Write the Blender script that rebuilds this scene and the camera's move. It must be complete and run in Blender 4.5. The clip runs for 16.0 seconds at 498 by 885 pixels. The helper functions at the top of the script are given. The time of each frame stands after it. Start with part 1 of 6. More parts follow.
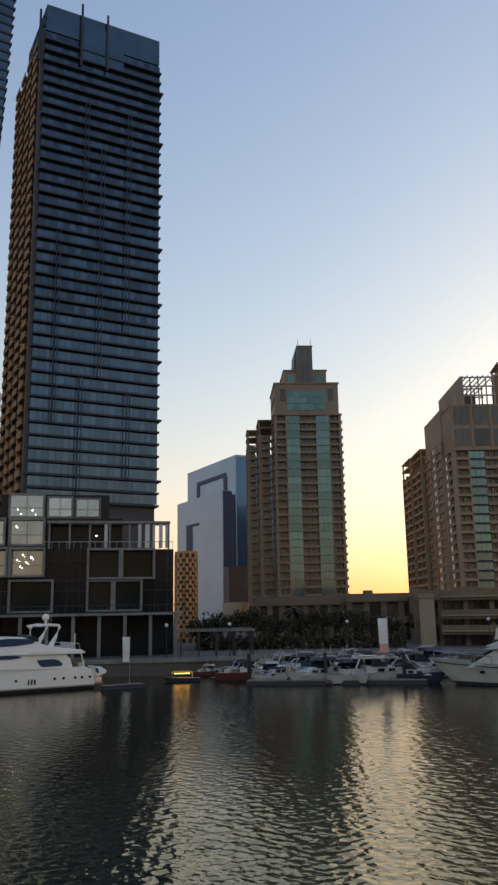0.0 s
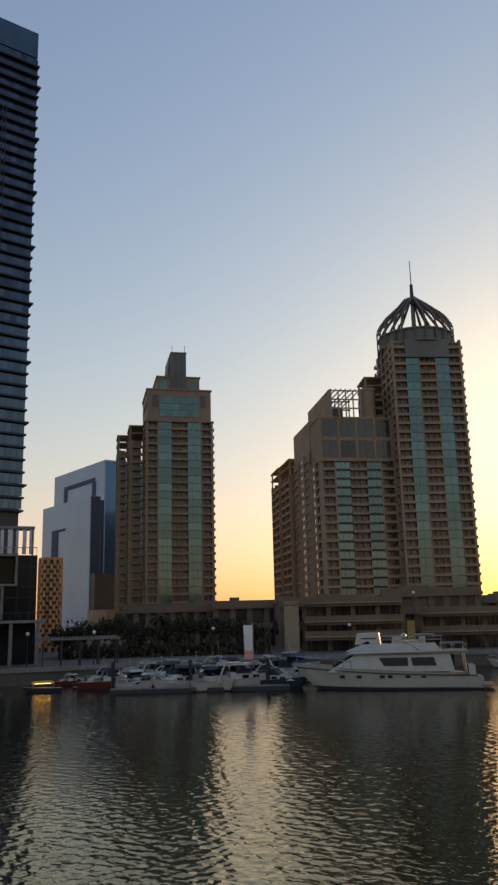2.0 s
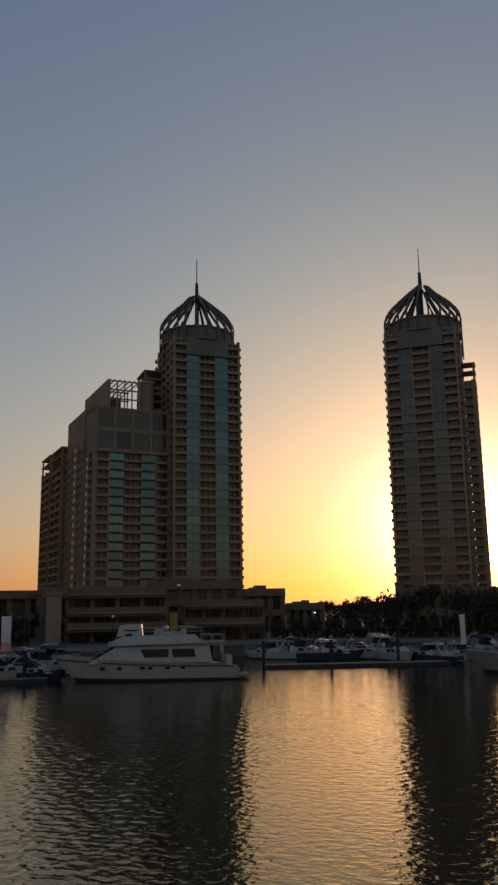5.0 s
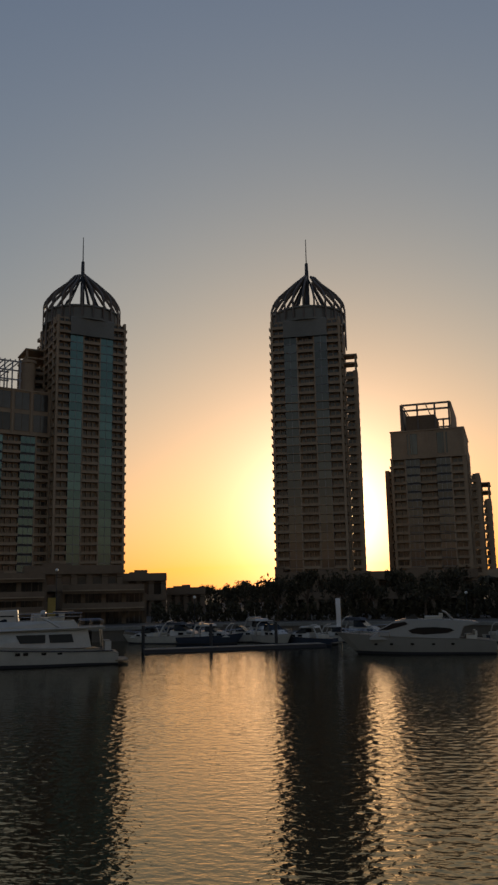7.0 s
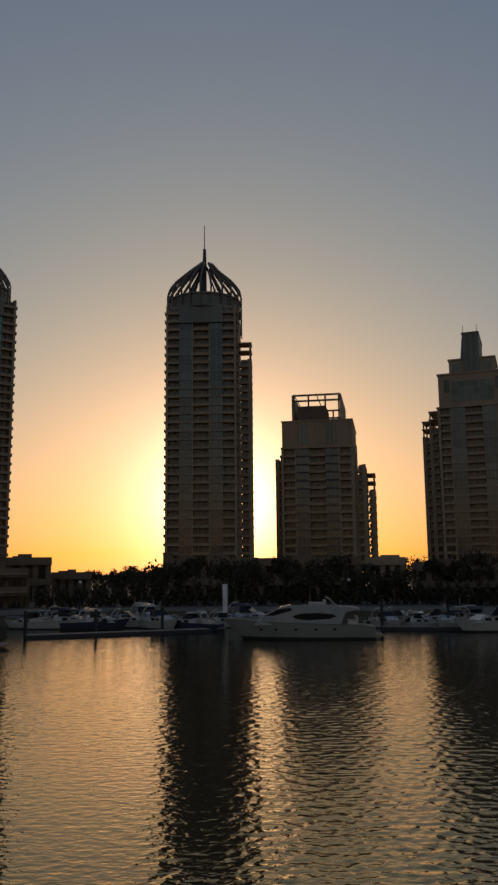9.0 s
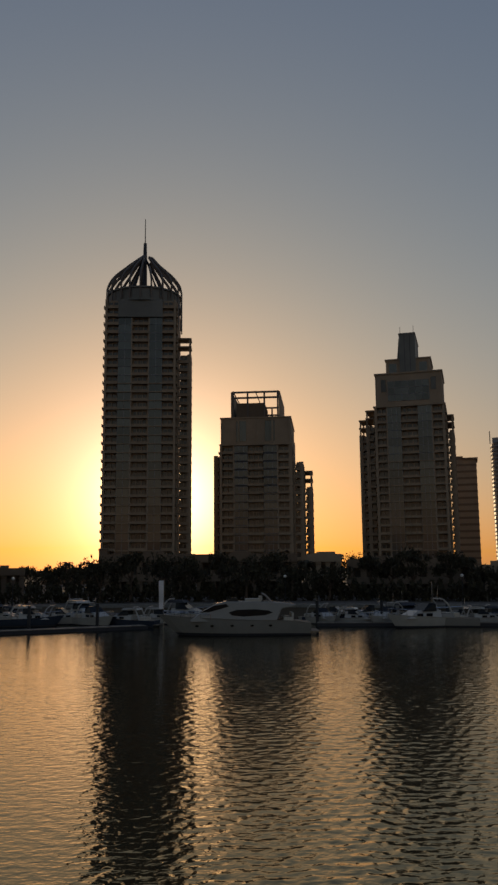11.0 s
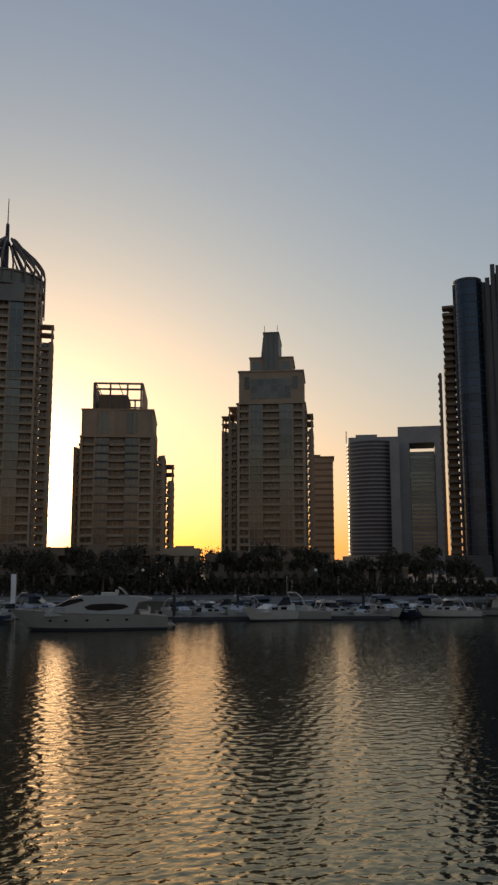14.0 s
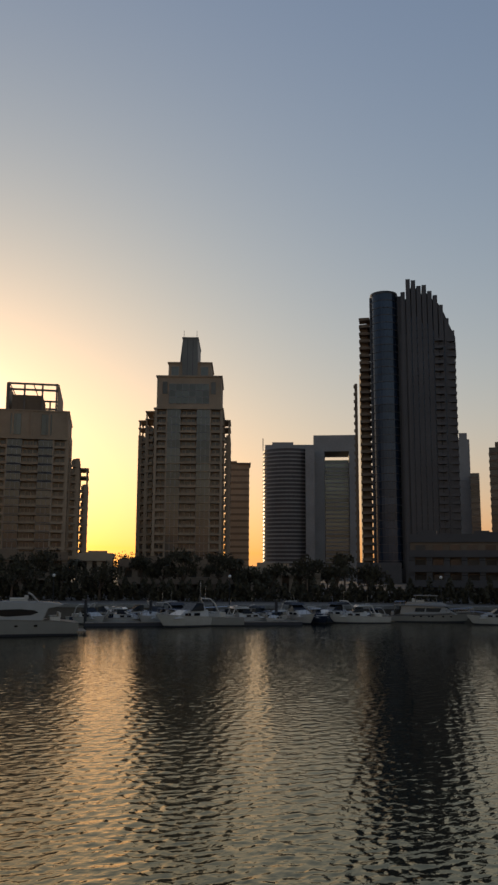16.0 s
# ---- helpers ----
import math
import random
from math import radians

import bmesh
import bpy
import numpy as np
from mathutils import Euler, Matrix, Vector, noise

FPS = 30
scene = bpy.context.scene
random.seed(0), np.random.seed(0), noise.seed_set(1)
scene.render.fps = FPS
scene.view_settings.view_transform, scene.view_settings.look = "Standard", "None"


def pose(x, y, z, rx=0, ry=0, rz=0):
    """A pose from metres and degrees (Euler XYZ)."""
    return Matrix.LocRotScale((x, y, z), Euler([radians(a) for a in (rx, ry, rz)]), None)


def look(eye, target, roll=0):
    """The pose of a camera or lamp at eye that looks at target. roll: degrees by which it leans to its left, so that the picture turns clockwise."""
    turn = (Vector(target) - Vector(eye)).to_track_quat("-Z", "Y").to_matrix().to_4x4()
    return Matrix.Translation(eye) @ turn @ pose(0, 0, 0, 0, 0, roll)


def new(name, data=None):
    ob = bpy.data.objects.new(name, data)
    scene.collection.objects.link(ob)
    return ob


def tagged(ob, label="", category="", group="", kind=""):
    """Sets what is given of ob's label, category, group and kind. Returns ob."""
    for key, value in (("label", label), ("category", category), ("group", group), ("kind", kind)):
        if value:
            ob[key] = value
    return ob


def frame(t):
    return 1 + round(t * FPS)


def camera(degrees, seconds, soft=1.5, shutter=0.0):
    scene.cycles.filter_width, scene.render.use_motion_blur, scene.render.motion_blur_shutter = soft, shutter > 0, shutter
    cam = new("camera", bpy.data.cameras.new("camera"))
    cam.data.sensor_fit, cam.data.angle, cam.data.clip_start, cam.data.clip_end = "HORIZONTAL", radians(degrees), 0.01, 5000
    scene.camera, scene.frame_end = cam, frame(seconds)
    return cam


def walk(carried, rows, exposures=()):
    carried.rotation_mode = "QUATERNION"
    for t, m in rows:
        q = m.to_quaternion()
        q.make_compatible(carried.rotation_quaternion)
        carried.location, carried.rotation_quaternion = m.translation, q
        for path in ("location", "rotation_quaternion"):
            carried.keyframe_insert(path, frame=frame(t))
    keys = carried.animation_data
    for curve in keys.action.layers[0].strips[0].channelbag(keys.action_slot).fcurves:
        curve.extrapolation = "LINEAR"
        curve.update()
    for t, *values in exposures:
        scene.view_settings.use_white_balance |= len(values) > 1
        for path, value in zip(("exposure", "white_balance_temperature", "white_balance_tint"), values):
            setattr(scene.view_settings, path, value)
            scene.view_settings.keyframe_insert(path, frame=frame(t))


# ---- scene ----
EYE = 8.0
cam = camera(34.67, 16.0, soft=2.5)
walk(cam, [
    (0.0, pose(0, 0, EYE, 102.122, 1.000, -0.174)),
    (0.5, pose(0, 0, EYE, 102.583, 1.350, -2.173)),
    (1.0, pose(0, 0, EYE, 102.415, 1.420, -4.788)),
    (1.5, pose(0, 0, EYE, 102.534, 1.258, -7.265)),
    (2.0, pose(0, 0, EYE, 102.427, 1.369, -9.518)),
    (2.5, pose(0, 0, EYE, 102.177, 1.528, -12.158)),
    (3.0, pose(0, 0, EYE, 102.305, 1.502, -14.942)),
    (3.5, pose(0, 0, EYE, 102.223, 1.385, -17.556)),
    (4.0, pose(0, 0, EYE, 102.167, 1.262, -20.248)),
    (4.5, pose(0, 0, EYE, 101.844, 1.239, -22.998)),
    (4.7, pose(0, 0, EYE, 101.715, 1.117, -24.288)),
    (6.8, pose(0, 0, EYE, 100.537, 0.774, -33.173)),
    (7.0, pose(0, 0, EYE, 100.336, 1.079, -34.348)),
    (7.5, pose(0, 0, EYE, 99.857, 0.981, -37.622)),
    (8.0, pose(0, 0, EYE, 99.625, 0.815, -39.441)),
    (8.5, pose(0, 0, EYE, 99.397, 0.681, -40.994)),
    (10.8, pose(0, 0, EYE, 99.002, 0.454, -46.163)),
    (11.0, pose(0, 0, EYE, 98.949, 0.473, -46.754)),
    (11.5, pose(0, 0, EYE, 98.730, 0.473, -48.380)),
    (12.0, pose(0, 0, EYE, 98.534, 0.544, -50.362)),
    (12.5, pose(0, 0, EYE, 98.556, 0.496, -52.291)),
    (13.0, pose(0, 0, EYE, 98.601, 0.386, -54.001)),
    (13.5, pose(0, 0, EYE, 98.523, 0.322, -55.263)),
    (14.0, pose(0, 0, EYE, 98.487, 0.105, -56.780)),
    (14.5, pose(0, 0, EYE, 98.551, -0.113, -57.948)),
    (15.0, pose(0, 0, EYE, 98.611, -0.190, -59.384)),
    (15.5, pose(0, 0, EYE, 98.621, -0.180, -61.132)),
    (16.0, pose(0, 0, EYE, 98.914, -0.307, -62.857)),
], exposures=[(0.0, 1.12), (1.5, 0.92), (2.5, 0.54), (3.0, 0.16), (3.5, -0.16), (4.5, -0.26), (7.0, -0.4), (8.5, -0.48), (11.0, -0.62),
              (12.0, -0.58), (12.5, -0.26), (13.5, 0.2), (14.5, 0.26), (16.0, 0.2)])

# ---- light: a low sun behind the towers, clear evening sky ----
SUN_AZ, SUN_EL = 40.2, 3.2
world = bpy.data.worlds.new("evening_sky")
scene.world = world
world.use_nodes = True
wn = world.node_tree.nodes
sky = wn.new("ShaderNodeTexSky")
sky.sky_type = "NISHITA"
sky.sun_disc = False
sky.sun_elevation = radians(SUN_EL)
sky.sun_rotation = radians(SUN_AZ)
sky.altitude = 10
sky.air_density = 1.6
sky.dust_density = 1.0
sky.ozone_density = 3.0


def sky_node(kind, operation, *values):
    n = wn.new("ShaderNode" + kind)
    n.operation = operation
    for k, v in enumerate(values):
        if hasattr(v, "is_linked"):
            world.node_tree.links.new(v, n.inputs[k])
        else:
            n.inputs[k].default_value = v
    return n


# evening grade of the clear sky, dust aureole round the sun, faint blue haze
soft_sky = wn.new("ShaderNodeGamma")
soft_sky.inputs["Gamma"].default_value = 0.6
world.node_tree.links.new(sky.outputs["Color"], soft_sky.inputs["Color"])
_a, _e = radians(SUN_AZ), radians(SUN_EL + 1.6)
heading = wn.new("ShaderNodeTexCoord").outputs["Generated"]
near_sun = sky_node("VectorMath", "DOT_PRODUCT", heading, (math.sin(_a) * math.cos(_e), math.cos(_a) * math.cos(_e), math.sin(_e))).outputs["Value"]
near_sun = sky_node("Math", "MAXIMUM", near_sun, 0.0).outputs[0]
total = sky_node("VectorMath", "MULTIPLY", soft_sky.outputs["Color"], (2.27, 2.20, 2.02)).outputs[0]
# dust low over the ground takes some of the green out of the light
up = wn.new("ShaderNodeSeparateXYZ")
world.node_tree.links.new(heading, up.inputs[0])
level = sky_node("Math", "ABSOLUTE", up.outputs["Z"]).outputs[0]
level = sky_node("Math", "SUBTRACT", 1.0, level).outputs[0]
dust = sky_node("Math", "POWER", level, 9.0).outputs[0]
dust = sky_node("Math", "MULTIPLY_ADD", dust, -0.26, 1.0).outputs[0]
clear = wn.new("ShaderNodeCombineXYZ")
clear.inputs["X"].default_value = clear.inputs["Z"].default_value = 1.0
world.node_tree.links.new(dust, clear.inputs["Y"])
total = sky_node("VectorMath", "MULTIPLY", total, clear.outputs[0]).outputs[0]
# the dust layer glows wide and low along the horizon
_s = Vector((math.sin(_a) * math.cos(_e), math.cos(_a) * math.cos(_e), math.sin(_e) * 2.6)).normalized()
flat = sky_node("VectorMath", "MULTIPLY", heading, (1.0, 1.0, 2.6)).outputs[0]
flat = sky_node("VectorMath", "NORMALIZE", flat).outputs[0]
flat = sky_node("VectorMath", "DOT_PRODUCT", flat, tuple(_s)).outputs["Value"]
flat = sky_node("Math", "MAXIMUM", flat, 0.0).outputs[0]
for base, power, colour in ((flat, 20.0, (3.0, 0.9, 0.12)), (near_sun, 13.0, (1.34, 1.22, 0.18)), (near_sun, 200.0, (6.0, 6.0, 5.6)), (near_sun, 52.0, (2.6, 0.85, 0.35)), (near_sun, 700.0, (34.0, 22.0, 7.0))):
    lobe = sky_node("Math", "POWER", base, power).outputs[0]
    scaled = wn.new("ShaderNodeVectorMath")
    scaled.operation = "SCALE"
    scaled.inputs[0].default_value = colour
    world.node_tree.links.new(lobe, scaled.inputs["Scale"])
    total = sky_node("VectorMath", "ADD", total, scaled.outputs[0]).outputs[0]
# pale haze lying along the whole horizon
low = sky_node("Math", "POWER", level, 4.5).outputs[0]
haze = wn.new("ShaderNodeVectorMath")
haze.operation = "SCALE"
haze.inputs[0].default_value = (1.16, 1.06, 0.74)
world.node_tree.links.new(low, haze.inputs["Scale"])
total = sky_node("VectorMath", "ADD", total, haze.outputs[0]).outputs[0]
total = sky_node("VectorMath", "ADD", total, (-0.22, -0.32, -0.02)).outputs[0]
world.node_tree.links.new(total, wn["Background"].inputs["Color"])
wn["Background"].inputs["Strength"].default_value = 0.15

sun = new("sun", bpy.data.lights.new("sun", "SUN"))
sun.data.energy = 2.0
sun.data.angle = radians(0.6)
sun.data.color = (1.0, 0.72, 0.42)
_a, _e = radians(SUN_AZ), radians(SUN_EL)
sun.matrix_world = look((0, 0, 0), (-math.sin(_a) * math.cos(_e), -math.cos(_a) * math.cos(_e), -math.sin(_e)))

# ---- materials ----
def material(name, colour, rough=0.7, metal=0.0, vary=0.25, scale=0.35, fine=6.0, bump=0.0, island=0.0, per_object=0.0, ior=1.5, stretch=(1, 1, 1)):
    """A surface with stains at a large scale, grain at a small one, and some relief."""
    m = bpy.data.materials.new(name)
    m.use_nodes = True
    nt = m.node_tree
    b = nt.nodes["Principled BSDF"]
    b.inputs["Roughness"].default_value = rough
    b.inputs["Metallic"].default_value = metal
    b.inputs["IOR"].default_value = ior
    co = nt.nodes.new("ShaderNodeTexCoord")
    mp = nt.nodes.new("ShaderNodeMapping")
    mp.inputs["Scale"].default_value = stretch
    nt.links.new(co.outputs["Object"], mp.inputs["Vector"])
    value = None
    for s, amount in ((scale, vary), (fine, vary * 0.5)):
        n = nt.nodes.new("ShaderNodeTexNoise")
        n.inputs["Scale"].default_value = s
        n.inputs["Detail"].default_value = 5
        nt.links.new(mp.outputs["Vector"], n.inputs["Vector"])
        r = nt.nodes.new("ShaderNodeMapRange")
        r.inputs["From Min"].default_value, r.inputs["From Max"].default_value = 0.25, 0.75
        r.inputs["To Min"].default_value, r.inputs["To Max"].default_value = 1 - amount, 1 + amount * 0.6
        nt.links.new(n.outputs["Fac"], r.inputs["Value"])
        value = times(nt, value, r.outputs["Result"])
    if per_object:
        o = nt.nodes.new("ShaderNodeObjectInfo")
        r = nt.nodes.new("ShaderNodeMapRange")
        r.inputs["To Min"].default_value, r.inputs["To Max"].default_value = 1 - per_object, 1 + per_object
        nt.links.new(o.outputs["Random"], r.inputs["Value"])
        value = times(nt, value, r.outputs["Result"])
    if island:
        g = nt.nodes.new("ShaderNodeNewGeometry")
        r = nt.nodes.new("ShaderNodeMapRange")
        r.inputs["To Min"].default_value, r.inputs["To Max"].default_value = 1 - island, 1 + island
        nt.links.new(g.outputs["Random Per Island"], r.inputs["Value"])
        value = times(nt, value, r.outputs["Result"])
    c = nt.nodes.new("ShaderNodeVectorMath")
    c.operation = "SCALE"
    c.inputs[0].default_value = colour
    nt.links.new(value, c.inputs["Scale"])
    nt.links.new(c.outputs["Vector"], b.inputs["Base Color"])
    if bump:
        bp = nt.nodes.new("ShaderNodeBump")
        bp.inputs["Strength"].default_value = 0.6
        bp.inputs["Distance"].default_value = bump
        nt.links.new(n.outputs["Fac"], bp.inputs["Height"])
        nt.links.new(bp.outputs["Normal"], b.inputs["Normal"])
    return m


def times(nt, a, b):
    if a is None:
        return b
    n = nt.nodes.new("ShaderNodeMath")
    n.operation = "MULTIPLY"
    nt.links.new(a, n.inputs[0])
    nt.links.new(b, n.inputs[1])
    return n.outputs[0]


def glowing(name, colour, strength):
    m = material(name, colour)
    b = m.node_tree.nodes["Principled BSDF"]
    b.inputs["Emission Color"].default_value = (*colour, 1)
    b.inputs["Emission Strength"].default_value = strength
    return m


STONE = material("beige_stone", (0.345, 0.262, 0.178), 0.85, vary=0.22, scale=0.12, fine=1.4, bump=0.02)
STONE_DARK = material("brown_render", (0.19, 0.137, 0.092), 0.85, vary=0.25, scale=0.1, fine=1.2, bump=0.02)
PARAPET = material("sand_parapet", (0.325, 0.245, 0.165), 0.8, vary=0.2, scale=0.2, fine=2.0, per_object=0.12)
TEAL = material("teal_glass", (0.10, 0.18, 0.175), 0.07, metal=0.55, vary=0.15, scale=0.3, per_object=0.22)
SMOKE = material("smoked_grey_glass", (0.085, 0.09, 0.085), 0.1, metal=0.4, vary=0.15, scale=0.3, per_object=0.25)
WINDOW = material("dark_window_glass", (0.075, 0.070, 0.062), 0.09, vary=0.3, per_object=0.5)
GREY_METAL = material("grey_painted_steel", (0.30, 0.30, 0.31), 0.5, metal=0.3, vary=0.2)
DULL_PANEL = material("grey_green_panel", (0.165, 0.165, 0.145), 0.6, vary=0.2, scale=0.12, fine=1.2)
OCHRE = material("dull_ochre_board", (0.36, 0.25, 0.06), 0.7, vary=0.2)
RIB_METAL = material("weathered_bronze_steel", (0.15, 0.125, 0.105), 0.6, metal=0.25, vary=0.25)
DARK_METAL = material("dark_bronze_metal", (0.035, 0.038, 0.045), 0.45, metal=0.4, vary=0.3)
NAVY_GLASS = material("navy_curtain_glass", (0.09, 0.14, 0.19), 0.07, metal=0.65, vary=0.25, scale=0.2, per_object=0.2)
# darker copy for upper floors; the dimmer sky reflected there is in its colour
NAVY_STUFF = material("navy_curtain_glass_upper_dim", (0.07, 0.105, 0.145), 0.07, metal=0.65, vary=0.25, scale=0.2, island=0.35)
SLAB_DARK = material("dark_floor_edge", (0.026, 0.040, 0.058), 0.55, vary=0.3, scale=0.15)
SIDE_STONE = material("ochre_side_wall", (0.34, 0.20, 0.10), 0.8, vary=0.3, scale=0.15)
# pavilion panes: the bright sky they reflect is put into this pale colour
PALE_GLASS = material("pale_sky_toned_glass", (0.30, 0.37, 0.41), 0.08, metal=0.6, vary=0.2, scale=0.4, per_object=0.25)
BLUE_GLASS = material("blue_facade_glass", (0.075, 0.17, 0.32), 0.12, metal=0.55, vary=0.12, scale=0.05)
PALE_PANEL = material("pale_blue_panel", (0.33, 0.46, 0.58), 0.3, vary=0.1, scale=0.06, fine=0.8)
GREY_TOWER = material("grey_render", (0.26, 0.255, 0.245), 0.8, vary=0.2, scale=0.08, fine=0.9)
GREY_GLASS = material("grey_green_glass", (0.10, 0.13, 0.13), 0.1, metal=0.4, vary=0.2, per_object=0.3)
BLUE_DARK = material("deep_blue_glass", (0.022, 0.038, 0.066), 0.2, metal=0.4, vary=0.25, scale=0.1, per_object=0.2)
CHARCOAL = material("charcoal_cladding", (0.060, 0.056, 0.058), 0.5, vary=0.3, scale=0.1)
CONCRETE = material("weathered_concrete", (0.26, 0.25, 0.235), 0.85, vary=0.3, scale=0.4, fine=4, bump=0.01)
# white hull paint darkened here: the shade on moored boats is in its colour
GELCOAT_SHADED = material("shaded_white_gelcoat", (0.27, 0.255, 0.235), 0.22, vary=0.08, scale=0.5, fine=5)
# brighter cream copy; the light on the big yacht is put into it
GELCOAT_LIT = material("lit_cream_gelcoat", (0.88, 0.82, 0.74), 0.22, vary=0.06, scale=0.5, fine=5)
NAVY_PANEL = material("navy_blue_panel", (0.022, 0.045, 0.11), 0.6, vary=0.15, scale=0.08)
# scuffed white between the two, shade again mixed into the tone
GELCOAT_DIMMED = material("scuffed_dimmed_white_gelcoat", (0.46, 0.44, 0.41), 0.2, vary=0.14, scale=0.7, fine=6)
CREAM = material("cream_upholstery", (0.55, 0.50, 0.42), 0.8, vary=0.15)
TINT = material("tinted_boat_glass", (0.010, 0.011, 0.014), 0.15, vary=0.2, ior=1.3)
RED_HULL = material("dark_red_hull", (0.12, 0.018, 0.016), 0.3, vary=0.15)
NAVY_HULL = material("dark_blue_hull", (0.03, 0.04, 0.07), 0.25, vary=0.15)
TEAK = material("grey_teak", (0.25, 0.19, 0.13), 0.75, vary=0.3, scale=1.0, fine=12, stretch=(1, 6, 1))
CHROME = material("stainless_steel", (0.6, 0.6, 0.6), 0.25, metal=1.0, vary=0.1)
ANTIFOUL = material("dark_waterline_paint", (0.03, 0.03, 0.04), 0.6, vary=0.2)
BRONZE = material("gold_bronze_lattice", (0.48, 0.25, 0.10), 0.4, metal=0.4, vary=0.3, scale=0.6)
CANVAS = material("dark_canvas", (0.06, 0.065, 0.08), 0.9, vary=0.2)
BANNER = material("white_banner_cloth", (0.75, 0.72, 0.72), 0.85, vary=0.1)
PINK = material("pink_banner_foot", (0.7, 0.32, 0.28), 0.85, vary=0.1)
LEAF = material("dusty_foliage", (0.052, 0.044, 0.022), 0.9, vary=0.3, scale=1.5, island=0.4)
BARK = material("brown_bark", (0.12, 0.085, 0.06), 0.9, vary=0.35, scale=2, fine=14, bump=0.02)
PAVING = material("sandy_paving", (0.12, 0.10, 0.08), 0.85, vary=0.25, scale=0.05, fine=1.5)
DECK = material("pontoon_boards", (0.22, 0.18, 0.14), 0.8, vary=0.3, scale=0.8, fine=9, per_object=0.2)
YELLOW = material("yellow_canopy", (0.75, 0.48, 0.06), 0.6, vary=0.12)
GLOBE = material("white_globe_glass", (0.75, 0.73, 0.68), 0.3, vary=0.05)
PAVILION_WALL = material("black_tinted_glazing", (0.022, 0.024, 0.025), 0.12, vary=0.3, scale=0.2, ior=1.2)
DARK_GREEN_GLASS = material("dark_green_glazing", (0.016, 0.026, 0.024), 0.1, vary=0.3, per_object=0.3, ior=1.22)
BAY_FRAME = material("weathered_grey_frame", (0.21, 0.205, 0.19), 0.7, vary=0.35, scale=0.5, fine=4)
AMBER_LAMP = glowing("amber_lamp", (1.0, 0.6, 0.12), 3.0)
WARM_LAMP = glowing("warm_lamp", (1.0, 0.82, 0.5), 20.0)


def water_material():
    """Dark harbour water; the larger waves are geometry, this adds the fine ripple on them."""
    m = bpy.data.materials.new("rippled_water")
    m.use_nodes = True
    nt = m.node_tree
    b = nt.nodes["Principled BSDF"]
    b.inputs["Base Color"].default_value = (0.006, 0.010, 0.009, 1)
    b.inputs["Roughness"].default_value = 0.015
    b.inputs["IOR"].default_value = 3.0
    b.inputs["Specular Tint"].default_value = (1.0, 0.80, 0.43, 1)
    co = nt.nodes.new("ShaderNodeTexCoord")
    height = None
    for scale, turn, stretch, amount in ((1.5, 8, 1.7, 0.07), (3.2, -8, 1.7, 0.17), (7.0, 10, 1.4, 0.05)):
        mp = nt.nodes.new("ShaderNodeMapping")
        mp.vector_type = "TEXTURE"
        mp.inputs["Rotation"].default_value = (0, 0, radians(turn - 35))
        mp.inputs["Scale"].default_value = (stretch, 1, 1)
        nt.links.new(co.outputs["Object"], mp.inputs["Vector"])
        n = nt.nodes.new("ShaderNodeTexNoise")
        n.inputs["Scale"].default_value = scale
        n.inputs["Detail"].default_value = 2
        n.inputs["Distortion"].default_value = 0.3
        nt.links.new(mp.outputs["Vector"], n.inputs["Vector"])
        k = nt.nodes.new("ShaderNodeMath")
        k.operation = "MULTIPLY_ADD"
        k.inputs[1].default_value = amount
        nt.links.new(n.outputs["Fac"], k.inputs[0])
        if height:
            nt.links.new(height, k.inputs[2])
        height = k.outputs[0]
    bp = nt.nodes.new("ShaderNodeBump")
    bp.inputs["Strength"].default_value = 1.0
    bp.inputs["Distance"].default_value = 0.15
    nt.links.new(height, bp.inputs["Height"])
    nt.links.new(bp.outputs["Normal"], b.inputs["Normal"])
    return m


WATER = water_material()


# ---- building blocks ----
def polar(az, d):
    """Plan position at a bearing (degrees clockwise from +y) and a distance from the origin."""
    return d * math.sin(radians(az)), d * math.cos(radians(az))


def thing(name, label, category, x, y, z=0.0, rz=0.0, group="", kind=""):
    ob = new(name)
    ob.empty_display_size = 0.5
    ob.matrix_basis = pose(x, y, z, 0, 0, rz)
    return tagged(ob, label, category, group, kind)


def finish(bm, name, mats):
    me = bpy.data.meshes.new(name)
    bm.normal_update()
    bm.to_mesh(me)
    bm.free()
    for m in mats if isinstance(mats, (list, tuple)) else [mats]:
        me.materials.append(m)
    return me


def part(name, bm, mat, parent, label="", kind=""):
    ob = new(name, finish(bm, name, mat))
    ob.parent = parent
    return tagged(ob, label, kind=kind)


def piece(name, me, parent, x=0, y=0, z=0, rz=0):
    ob = new(name, me)
    ob.parent = parent
    ob.matrix_basis = pose(x, y, z, 0, 0, rz)
    return ob


def box(bm, x0, x1, y0, y1, z0, z1, mi=0, top=0.0):
    """A box; top draws its upper face in by that much."""
    v = [bm.verts.new(p) for p in ((x0, y0, z0), (x1, y0, z0), (x1, y1, z0), (x0, y1, z0),
         (x0 + top, y0 + top, z1), (x1 - top, y0 + top, z1), (x1 - top, y1 - top, z1), (x0 + top, y1 - top, z1))]
    for f in ((3, 2, 1, 0), (4, 5, 6, 7), (0, 1, 5, 4), (1, 2, 6, 5), (2, 3, 7, 6), (3, 0, 4, 7)):
        bm.faces.new([v[i] for i in f]).material_index = mi


def boxes(*rows):
    bm = bmesh.new()
    for r in rows:
        box(bm, *r)
    return bm


